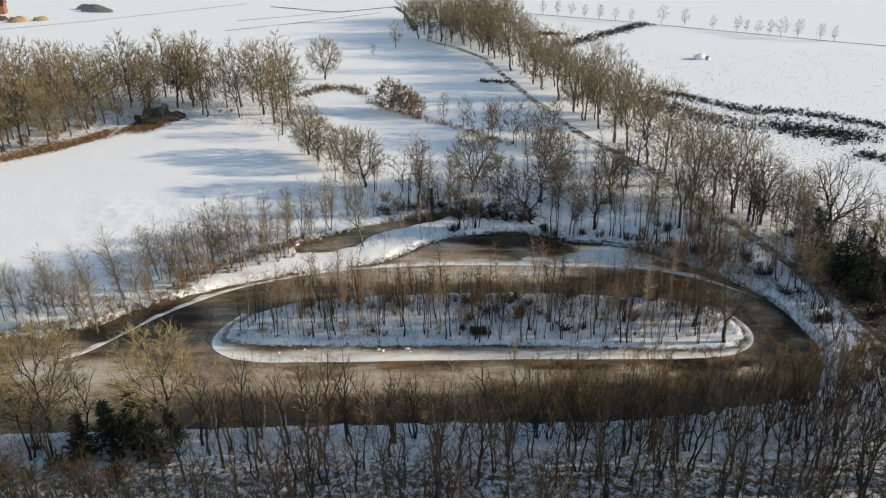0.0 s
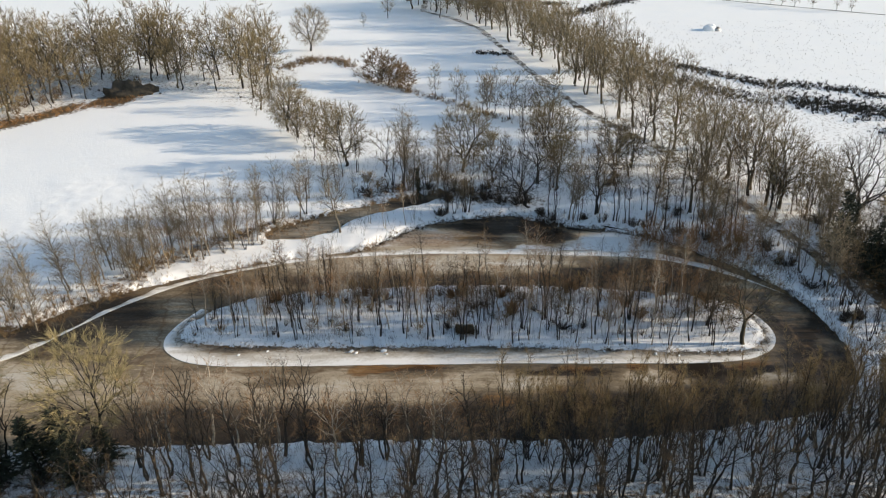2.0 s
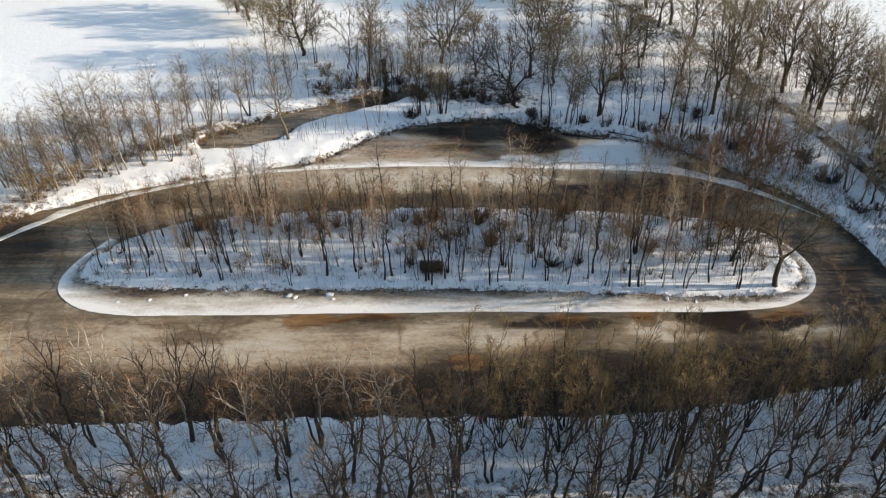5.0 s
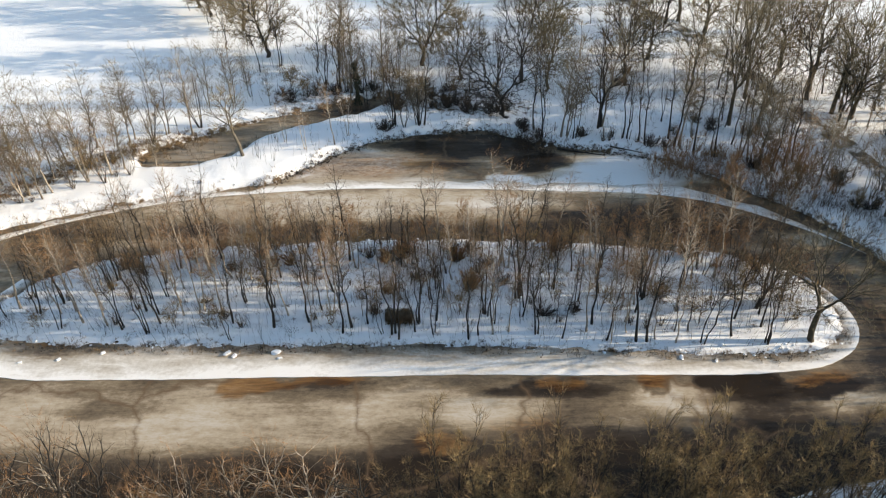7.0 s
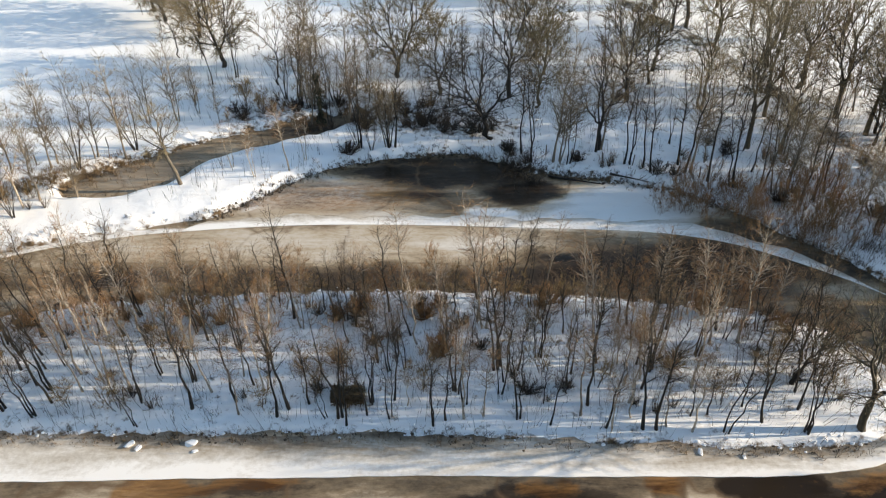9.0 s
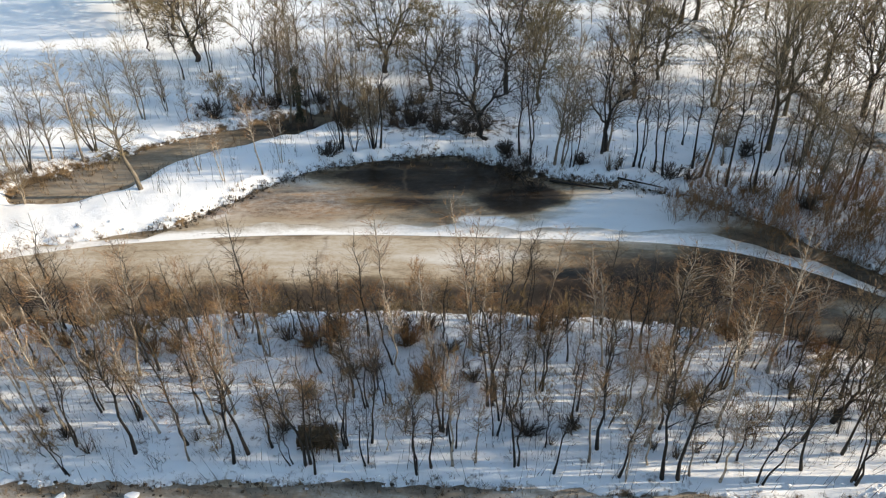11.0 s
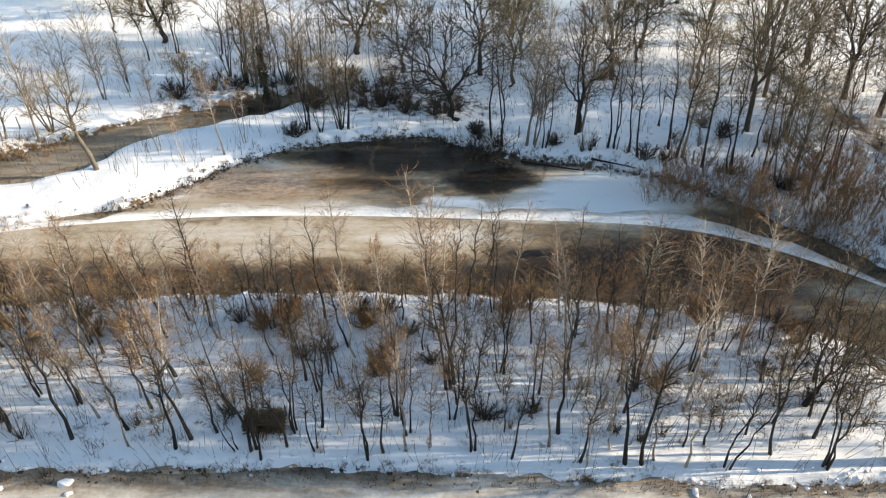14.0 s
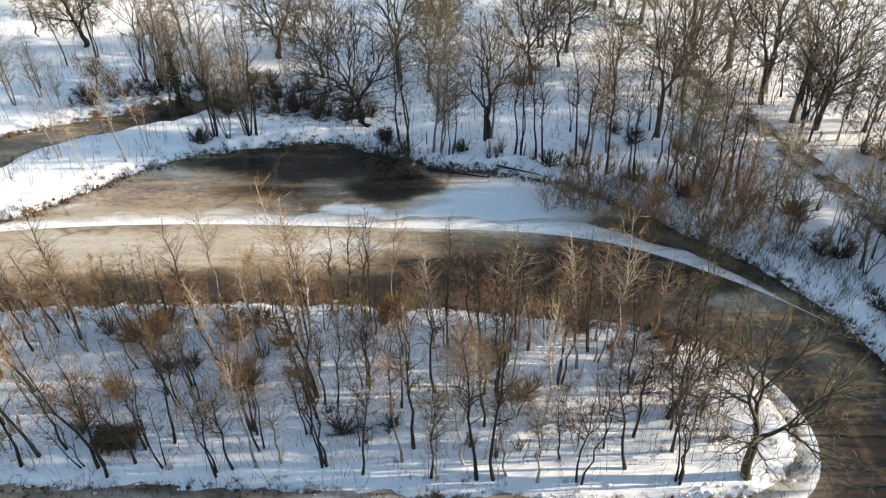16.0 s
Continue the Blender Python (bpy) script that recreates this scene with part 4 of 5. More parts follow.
# left bank row beside the field
row_taken = []
LEFT_ROW = [(-57.6, 87.2), (-54.6, 85.2), (-50.2, 83.8), (-48.6, 89.8), (-46.1, 95.0), (-45.8, 97.4), (-41.4, 94.6), (-42.1, 100.6), (-38.5, 105.0), (-37.1, 107.8), (-33.6, 106.8), (-31.8, 110.6), (-28.3, 111.6), (-24.5, 113.5),
            (-37.7, 99.7), (-46.3, 90.1), (-50.0, 92.8), (-44.4, 98.2), (-39.6, 97), (-52.3, 84.0), (-35.3, 101), (-33.5, 100.2), (-30, 103.5), (-27, 106)]
for x, y in LEFT_ROW:
    plant("greybirch", x, y, R.uniform(0.85, 1.1), "birches along the field")
    row_taken.append((x, y))
scatter(["greybirch", "greybirch", "scrub"], [(-75, 82.5), (-52, 82), (-41, 96), (-22, 106), (-20, 116), (-32, 111), (-44, 103), (-54, 91), (-75, 92)], 48, 0.5, 0.9, 1.5, "birches along the field", row_taken, 0.8, 11)

# far bank and the wood behind the pond
FAR_THIN = [(-3.8, 121.5), (-5.4, 125.9), (-1.4, 120.8), (0.6, 120.8), (2.4, 115.3), (5.2, 115.4), (6.0, 115.4), (19.1, 113.9), (20.0, 112.7), (22.1, 112.3), (22.7, 112.2), (23.6, 111.9), (26.7, 114.1), (27.3, 114.6), (29.2, 111.9), (29.8, 111.9),
            (30.9, 111.1), (31.5, 110.4), (34.5, 111.6), (34.8, 110.2), (35.3, 110.2), (36.6, 108.6), (38.6, 107.7), (41.4, 107.4), (42.2, 106.6), (43.1, 105.8), (44.3, 105.3), (45.5, 105.3), (47.0, 106.6)]
far_taken = []
for x, y in FAR_THIN:
    plant(R.choice(("alder", "alder", "greybirch")), x, y, R.uniform(0.95, 1.2), "trees behind the pond", (R.gauss(0, 2), R.gauss(-0.1 * max(0, x), 2.5)))
    far_taken.append((x, y))
for k, x, y, s in (("dome", -16.7, 135.1, 1.0), ("dome", 5.5, 132.0, 1.05), ("dome", 23.0, 137.4, 0.95), ("fargrey", 11.3, 136.3, 0.5), ("limbed", 18.7, 126.5, 1.15), ("limbed", 27.0, 114.6, 1.05), ("limbed", 32.2, 125.5, 1.1), ("limbed", 37.0, 133.3, 1.0), ("greybirch", -5.6, 134.6, 1.05), ("greybirch", 31.1, 146.3, 0.55),
                   ("tall", 40.0, 123.4, 0.85), ("tall", 42.4, 114.6, 1.0), ("tall", 48.6, 127.2, 0.95), ("tall", 55.8, 117.2, 1.0), ("tall", 52.9, 128.3, 0.95), ("tall", 46.7, 121.7, 0.85), ("limbed", 54.3, 121, 1.2), ("limbed", 42.5, 146, 1.05), ("field", 35.5, 129.5, 0.7), ("limbed", 45.4, 113.6, 1.0),
                   ("greybirch", -28.0, 112.4, 0.9), ("greybirch", -21.7, 113.9, 1.0), ("greybirch", -18.4, 121.2, 1.0), ("greybirch", -13.6, 120.6, 0.45), ("alder", -5.2, 124.8, 1.1), ("alder", -3.6, 123.9, 0.95), ("scrub", 5.4, 115.4, 0.8), ("scrub", 2.2, 115.0, 0.5), ("scrub", 3.6, 114.9, 0.55), ("alder", 13.5, 134, 0.7)):
    plant(k, x, y, s, "", (R.gauss(0, 2), R.gauss(-0.1 * max(0, x), 2)))
    far_taken.append((x, y))
plant("oak", 15.9, 117.0, 1.0, wide=1.05, lean=(0, -8), label="dark gnarled bare oak leaning over the pond")
far_taken.append((15.9, 117))
plant("pale", -14.5, 108.6, 1.0, lean=(2, -8), label="pale forked birch leaning on the snowy spit")
for x, y, s in ((-10.1, 111.6, 0.62), (-7.5, 109.9, 0.62), (-4.3, 111.0, 0.75), (-2.9, 112.8, 0.6)):
    plant("birch", x, y, s, "thin birches on the spit")
scatter(["alder", "alder", "greybirch"], [(22, 112), (50, 108), (56, 116), (46, 138), (34, 156), (18, 132)], 5, 0.6, 0.95, 2.6, "trees behind the pond", far_taken, 1.0, 12)
scatter(["alder", "scrub", "shrub"], [(-14, 121), (0, 118), (12, 117.5), (12, 126), (-10, 128)], 12, 0.5, 0.8, 1.6, "trees behind the pond", far_taken, 0.8, 13)
scatter(["rust"], [(31, 104), (36, 101.2), (46, 97), (48.5, 100), (44, 105), (36, 108), (31, 107)], 30, 0.55, 0.9, 1.0, "rusty scrub by the ice", far_taken, None, 14)

# avenue along the lane
lane_taken = []
AVENUE = [(-10.3, 284.4), (-6, 295.4), (-1.4, 278.7), (3.1, 283.8), (7.2, 273.2), (14, 258.6), (17.6, 249.6), (22, 232), (22.9, 253.7), (27.5, 215.3), (29.5, 208.8), (32.3, 196.8), (35, 185.9), (36.4, 178.4), (38.8, 171.4), (40.5, 160.8), (42.6, 155.1), (44.8, 147.2), (47.3, 141.7),
          (51.6, 134.5), (53.2, 128.7), (55.6, 123.3), (57.5, 115.9), (45.2, 173.5), (48.2, 162.6), (51.4, 154.7), (42.3, 196.4), (37.1, 214.9)]
for x, y in AVENUE:
    plant(R.choice(("tall", "tall", "field", "field", "tall")), x, y, R.uniform(1.0, 1.25), "trees along the lane", (R.gauss(0, 2), R.gauss(-4, 2)))
    lane_taken.append((x, y))
scatter(["tall", "tall", "field", "far"], [(50, 146), (58, 138), (66, 140), (62, 160), (54, 196), (40, 232), (28, 260), (18, 250), (32, 200)], 34, 0.7, 1.05, 3.0, "trees along the lane", lane_taken, None, 15)
scatter(["far", "fargrey"], [(-8, 278), (14, 252), (34, 262), (24, 320), (-8, 335), (-20, 320)], 70, 0.8, 1.15, 3.0, "wood at the end of the lane", lane_taken, None, 16)

for x, y in along(LANE[1:7], 7.0):
    for side in (-3.4, 3.6):
        if R.random() < 0.62:
            plant("bush", x + side + R.gauss(0, 0.8), y + R.gauss(0, 1.5), R.uniform(0.7, 1.2), "bushes along the lane")
# right wood
right_taken = []
for x, y, s in ((57.8, 98.5, 1.15), (59.5, 94.0, 0.8), (62, 95.5, 0.95), (61.8, 91, 0.8), (64.5, 94, 0.9), (66.5, 91, 0.8), (60.2, 100.5, 0.9), (65.5, 98.5, 0.75), (69, 95, 0.9), (63.2, 88.5, 0.7)):
    plant("spruce", x, y, s, "spruces by the lane", wide=R.uniform(0.95, 1.25))
    right_taken.append((x, y))
plant("broadoak", 67.4, 110.5, 1.0)
scatter(["thicket", "thicket", "scrub", "darkshrub"], [(52, 80), (58, 76), (74, 82), (76, 98), (60, 99), (54, 94)], 24, 0.55, 0.85, 1.8, "dark scrub beside the moat", right_taken, 0.8, 52)
scatter(["thicket", "gnarled", "thicket", "darkshrub"], [(52, 84), (56, 78), (84, 84), (84, 104), (72, 108), (60, 106), (54, 98)], 34, 0.5, 0.75, 1.4, "dark scrub beside the moat", right_taken, 0.8, 54)
scatter(["gnarled", "gold", "scrub", "thicket"], [(52, 66), (56, 60), (78, 60), (78, 74), (58, 76), (52, 71)], 16, 0.85, 1.1, 1.6, "woodland on the near bank", right_taken, 0.6, 55)
scatter(["alder", "alder", "limbed"], [(43, 106), (58, 102), (62, 112), (54, 132), (45, 130)], 6, 0.7, 0.95, 2.2, "trees behind the pond", right_taken, 1.0, 57)
scatter(["bush", "shrub", "alder", "scrub"], [(47, 100), (52.5, 91), (55, 84), (58, 92), (55, 102), (48, 106)], 16, 0.4, 0.7, 1.6, "scrub on the moat bank", right_taken, 1.2, 59)
scatter(["bush", "bush", "rust", "alder"], [(44, 102), (50, 95), (55, 90), (58, 100), (62, 116), (56, 128), (44, 124), (40, 109)], 20, 0.5, 0.9, 1.5, "scrub along the lane", right_taken, 0.8, 53)
scatter(["thicket", "scrub", "gnarled", "darkshrub"], [(53, 66), (76, 62), (84, 100), (68, 104), (60, 100), (53, 88)], 40, 0.5, 0.75, 2.2, "wood beside the moat", right_taken, 0.8, 17)

scatter(["alder", "tall", "greybirch", "shrub"], [(58, 98), (68, 100), (68, 108), (60, 112)], 12, 0.6, 0.9, 1.8, "wood beside the moat", right_taken, None, 23)

scatter(["thicket", "bush", "alder", "bush"], [(58, 101), (61, 112), (58, 121), (64, 128), (82, 118), (86, 104), (70, 99)], 30, 0.4, 0.65, 2.0, "wood beyond the lane", right_taken, None, 25)
scatter(["spruce"], [(59, 86), (66, 84), (80, 92), (78, 104), (66, 103), (59, 97)], 9, 0.6, 0.95, 2.6, "spruces by the lane", right_taken, None, 26)

for x, y in ((44, 104.6), (46.2, 103.2), (47.6, 101.6), (49.2, 100.4), (51, 98.6), (52.2, 96.2), (53, 93.6), (53.6, 90.6), (54, 87.4), (54.4, 84), (55.2, 97), (54, 100.6), (52.2, 103.4), (56, 92), (50, 104.5), (47.8, 106.4)):
    plant(R.choice(("alder", "greybirch", "alder", "birch")), x, y, R.uniform(0.6, 1.0), "trees on the moat bank", (R.gauss(0, 2), R.gauss(-5, 2)))
    right_taken.append((x, y))

# left wood and the meadow
wood_taken = []
scatter(["roundbush", "darkshrub", "darkshrub"], [(-150, 132), (-103, 155), (-92, 168), (-80, 180), (-60, 182), (-44, 174), (-44, 190), (-90, 190), (-150, 160)], 46, 0.3, 0.5, 2.5, "undergrowth of the far wood", [], None, 31)
for x, y in along([(-128, 143), (-103, 156), (-97, 161)], 6.5) + along([(-78, 182), (-66, 186)], 6.5):
    plant("field", x + R.uniform(-2, 2), y + R.uniform(0, 3), R.uniform(1.1, 1.4), "wood beyond the field", wide=0.85)
scatter(["far", "far", "fargrey"], [(-150, 134), (-102, 156), (-90, 170), (-78, 184), (-60, 184), (-42, 174), (-38, 200), (-60, 205), (-100, 205), (-160, 190)], 135, 0.85, 1.4, 3.0, "wood beyond the field", wood_taken, None, 18)
scatter(["fargrey"], [(-160, 195), (-60, 206), (-60, 222), (-170, 228)], 30, 0.8, 1.1, 3.4, "wood beyond the field", wood_taken, None, 19)
for k, x, y, s in (("dome", -37.9, 223, 1.05), ("far", -72, 198, 1.35), ("field", -40.6, 168.5, 0.8), ("dome", -31.8, 154.6, 0.95), ("dome", -28.8, 150.6, 0.85), ("dome", -22.1, 144.7, 0.8), ("fargrey", -25, 150, 0.7), ("fargrey", -23, 138, 0.7), ("roundbush", -15.1, 189.2, 1.17), ("roundbush", -12.2, 187.4, 1.01), ("roundbush", -9.5, 185, 0.90),
                   ("roundbush", -7.1, 182.4, 0.78), ("fargrey", 4.7, 172.6, 0.7), ("fargrey", -0.3, 177, 0.65), ("fargrey", 10.4, 164.7, 0.8), ("fargrey", 13.4, 162.9, 0.85), ("fargrey", 16.3, 160.9, 0.8), ("fargrey", 19.1, 159.2, 0.85), ("fargrey", 22.9, 160.7, 0.8), ("fargrey", 26.1, 162.5, 0.85), ("fargrey", 11.8, 166, 0.75), ("fargrey", 25, 158, 0.8), ("far", -18.3, 268.3, 0.7), ("fargrey", -25.6, 254.7, 0.4)):
    plant(k, x, y, s)
for x, y in [(27.6, 343.0), (36, 341), (45.4, 337.6), (52, 334), (57.5, 331.1), (63, 327), (68.5, 322.2), (75, 319), (80.9, 316.3), (93.1, 311.8), (100.8, 305.1), (110.5, 298.6), (118, 292.4), (121, 290), (124.4, 286.5), (127.5, 284), (130.9, 280.8), (136.5, 278.4), (143.6, 275.0), (147.9, 272.8)]:
    plant("fargrey", x, y, R.uniform(0.4, 0.62), "hedgerow trees across the marsh")


# ---------------------------------------------------------------- smaller things
def tufts(name, spots, height, blades, width, mat, label, category, flop=0.9, seed=1):
    """One mesh of many grass or heath tufts."""
    r = random.Random(seed)
    xs, ys = np.array([p[0] for p in spots]), np.array([p[1] for p in spots])
    zs = np.maximum(land_height(xs, ys), 0.0)
    verts, faces = [], []
    for x, y, z in zip(xs, ys, zs):
        h = height * r.uniform(0.5, 1.3)
        for _ in range(blades):
            a, lean = r.uniform(0, 6.283), r.uniform(0.1, flop)
            bx, by = x + r.gauss(0, height * 0.22), y + r.gauss(0, height * 0.22)
            b = r.uniform(0, 6.283)
            wx, wy = math.cos(b) * width, math.sin(b) * width
            n = len(verts)
            l = h * r.uniform(0.6, 1.1)
            verts += [(bx - wx, by - wy, z - 0.05), (bx + wx, by + wy, z - 0.05), (bx + math.sin(lean) * math.cos(a) * l, by + math.sin(lean) * math.sin(a) * l, z + math.cos(lean) * l)]
            faces.append((n, n + 1, n + 2))
    me = bpy.data.meshes.new(name)
    me.from_pydata(verts, [], faces)
    me.materials.append(mat)
    return tagged(new(name, me), label, category, kind="stuff")


def near_spots(line, count, wide, seed, closed=False, keep=None):
    r = random.Random(seed)
    pts = along(list(line) + ([line[0]] if closed else []), 0.4)
    out = []
    for _ in range(count):
        x, y = r.choice(pts)
        x, y = x + r.gauss(0, wide), y + r.gauss(0, wide)
        if keep is None or keep(x, y):
            out.append((x, y))
    return out


M_GRASS = twig("dead_grass", (0.10, 0.065, 0.03), (0.26, 0.17, 0.085))
M_HEATHER = twig("heather", (0.022, 0.019, 0.014), (0.06, 0.048, 0.032))
M_SNOWLUMP = speckled("snow_lump", (0.78, 0.80, 0.84), (0.88, 0.88, 0.88), 4.0, 0.7, 0.5)
M_TARP = speckled("grey_tarp", (0.16, 0.155, 0.15), (0.26, 0.25, 0.24), 0.8, 0.6, 0.2)
M_STRAW = speckled("straw", (0.28, 0.20, 0.11), (0.42, 0.31, 0.18), 2.0)
M_BRICKWALL = speckled("red_brick", (0.18, 0.07, 0.045), (0.26, 0.11, 0.075), 2.5)
M_POST = speckled("weathered_wood", (0.06, 0.05, 0.04), (0.15, 0.12, 0.09), 6.0)
M_SOIL = speckled("bare_soil", (0.03, 0.022, 0.015), (0.085, 0.058, 0.036), 1.4)

tufts("bank_grass", near_spots(ISLAND, 900, 0.35, 31, True), 0.45, 7, 0.02, M_GRASS, "dead brown grass tufts along the island bank", "grass", seed=31)
tufts("bank_grass", near_spots(OUTER[3:62], 1000, 0.7, 32), 0.5, 7, 0.02, M_GRASS, "dead brown grass tufts along the outer bank", "grass", seed=32)
tufts("bank_sedge", near_spots(STREAM, 110, 0.3, 33, True) + near_spots(OUTER[18:50], 900, 0.35, 34), 0.45, 7, 0.025, M_HEATHER, "dark sedge tufts at the pond edge", "sedge", seed=33)
tufts("island_sedge", near_spots(ISLAND, 620, 0.28, 67, True), 0.42, 7, 0.022, M_HEATHER, "dark sedge tufts along the undercut island bank", "sedge", seed=67)
tufts("hedge_grass", near_spots(hedge, 1200, 1.1, 35), 0.7, 7, 0.025, M_GRASS, "rough brown grass below the birches", "grass", seed=35)
tufts("woodland_brush", [(random.Random(k).uniform(-60, 60), random.Random(k + 9000).uniform(46, 62.5)) for k in range(2300)], 0.9, 6, 0.022, M_TWIG_DARK, "dark woodland undergrowth of twigs and bramble", "undergrowth", seed=36)
tufts("bank_brush", near_spots([(-60, 60.4), (-33, 63), (0, 63.6), (18, 63.6), (30, 65), (40, 66.6), (50, 71)], 500, 0.8, 50), 0.9, 6, 0.02, M_TWIG_DARK, "tangled brown brush overhanging the near bank", "undergrowth", 0.8, 50)
tufts("moat_brush", near_spots([(51, 74), (53, 82), (52.4, 90), (48, 97), (44, 103), (38, 108)], 700, 1.6, 55), 1.1, 6, 0.022, M_TWIG_WOOD, "brown brush and bramble on the snowy moat bank", "undergrowth", 0.8, 55)
tufts("island_brush", [(random.Random(k).uniform(-30, 41), random.Random(k + 7000).uniform(81, 93.5)) for k in range(1500)], 0.6, 5, 0.014, M_TWIG_DARK, "sparse seedlings and twigs poking through the snow", "undergrowth", seed=37)
tufts("far_brush", [(random.Random(k).uniform(-12, 56), random.Random(k + 5000).uniform(112, 140)) for k in range(380)], 0.6, 6, 0.018, M_TWIG_DARK, "twigs and bramble in the snowy wood", "undergrowth", seed=38)
tufts("marsh_heath", near_spots([(62, 207), (74, 195), (81, 186), (93, 184), (102, 179), (112, 170), (135, 158)], 1000, 1.9, 39) + near_spots([(46, 270), (58, 284), (72, 297), (86, 312)], 800, 2.2, 40) + near_spots([(12, 219), (21, 217)], 90, 1.0, 49) + near_spots([(84, 173), (92, 167), (101, 163)], 700, 3.2, 41)
      + near_spots([(94, 152), (104, 146)], 200, 1.6, 42) + near_spots([(53, 196), (62, 190), (70, 178), (78, 172)], 500, 3.0, 43) + near_spots([(40, 292), (46, 290)], 150, 2.0, 44), 0.85, 7, 0.10, M_HEATHER, "dark heather and gorse along the marsh ditch", "heath", seed=39)
tufts("marsh_grass", [(random.Random(k).uniform(55, 150), random.Random(k + 4000).uniform(135, 260)) for k in range(2600)], 0.28, 3, 0.05, M_HEATHER, "scattered sedge tufts in the snowy marsh", "grass", seed=45)
tufts("pool_reeds", near_spots([(-42, 204), (-36, 213), (-28, 211), (-24, 205)], 420, 1.6, 46) + near_spots([(-22, 200), (-16, 190), (-8, 183), (4, 173), (16, 160)], 300, 1.0, 47), 1.1, 6, 0.06, M_GRASS, "brown reeds round the frozen field pool", "reeds", seed=46)
tufts("wood_edge_bracken", near_spots(wood_edge, 700, 1.6, 48), 0.7, 6, 0.06, M_TWIG_RUST, "rusty bracken along the wood edge", "bracken", seed=48)

thicket_taken = []
scatter(["shrub", "darkshrub", "bush"], [(-14, 121), (-4, 123.5), (4, 121), (16, 118.6), (18, 121), (4, 127), (-12, 126)], 42, 0.6, 1.1, 0.9, "thicket behind the stream", thicket_taken, 0.4, 81)
scatter(["shrub", "darkshrub", "shrub"], [(-30, 82), (40, 80.8), (40, 88), (30, 92), (-14, 93.4), (-28, 90)], 40, 0.4, 0.85, 1.2, "thickets on the island", thicket_taken, 0.7, 82)
scatter(["bush", "bush", "shrub"], [(-50, 87), (-40, 96), (-27, 104), (-24, 106.5), (-27, 110), (-34, 105), (-44, 97), (-52, 90)], 30, 0.5, 0.95, 1.3, "golden scrub under the birches", thicket_taken, 0.5, 83)
scatter(["darkshrub", "darkshrub", "bush"], [(54.5, 86), (58, 79), (80, 80), (84, 104), (70, 112), (60, 110), (57, 98)], 46, 1.0, 1.7, 1.6, "low thicket beside the lane", thicket_taken, 1.5, 84)
scatter(["greybirch", "greybirch", "alder"], [(55, 103), (60, 101), (68, 110), (66, 124), (57, 128)], 16, 0.8, 1.1, 2.2, "birches beyond the lane", thicket_taken, None, 85)
scatter(["gold", "gnarled", "gnarled"], [(36, 58), (60, 58), (62, 70), (54, 71), (40, 66.5)], 20, 0.85, 1.1, 1.5, "woodland on the near bank", near_taken, 0.4, 86)
for x, y in ((-33, 101.4), (-30, 103.4), (-35.4, 99.8), (-28, 104.8), (-38, 98)):
    plant("nearbirch", x, y, R.uniform(0.7, 0.9), "birches along the field", (R.gauss(0, 3), R.gauss(-3, 3)))


def fallen_log(x, y, long, girth, rz, seed):
    """A bare trunk lying on the ground with a few broken limbs."""
    g = Growth(seed)
    pts, radii = g.stem(np.array((0.0, 0, girth * 0.8)), np.array((1.0, 0, 0.0)), long, girth, girth * 0.35, 6, 0.04, 0.0)
    for p in pts:
        p[2] = girth * 0.8
    g.tube(pts, radii, 7)
    ob = new("fallen_log")
    ob.matrix_basis = pose(x, y, max(0.05, float(land_height(x, y))), 0, 0, rz)
    part("trunk", finish("trunk", g.wood, M_BARK), None, ob)
    for k in range(7):
        q, qr, qd = g.point(pts, radii, g.rng.uniform(0.3, 0.98))
        d = g.turned(qd, 0.9)
        d[2] = abs(d[2])
        g.wood = ([], [])
        g.spike(q, d, g.rng.uniform(0.6, 1.6), qr * 0.5)
        part("branch", finish("branch", g.wood, M_BARK), None, ob)
    return tagged(ob, "dark fallen trunk with broken limbs lying in the snow", "log", "fallen trunks")


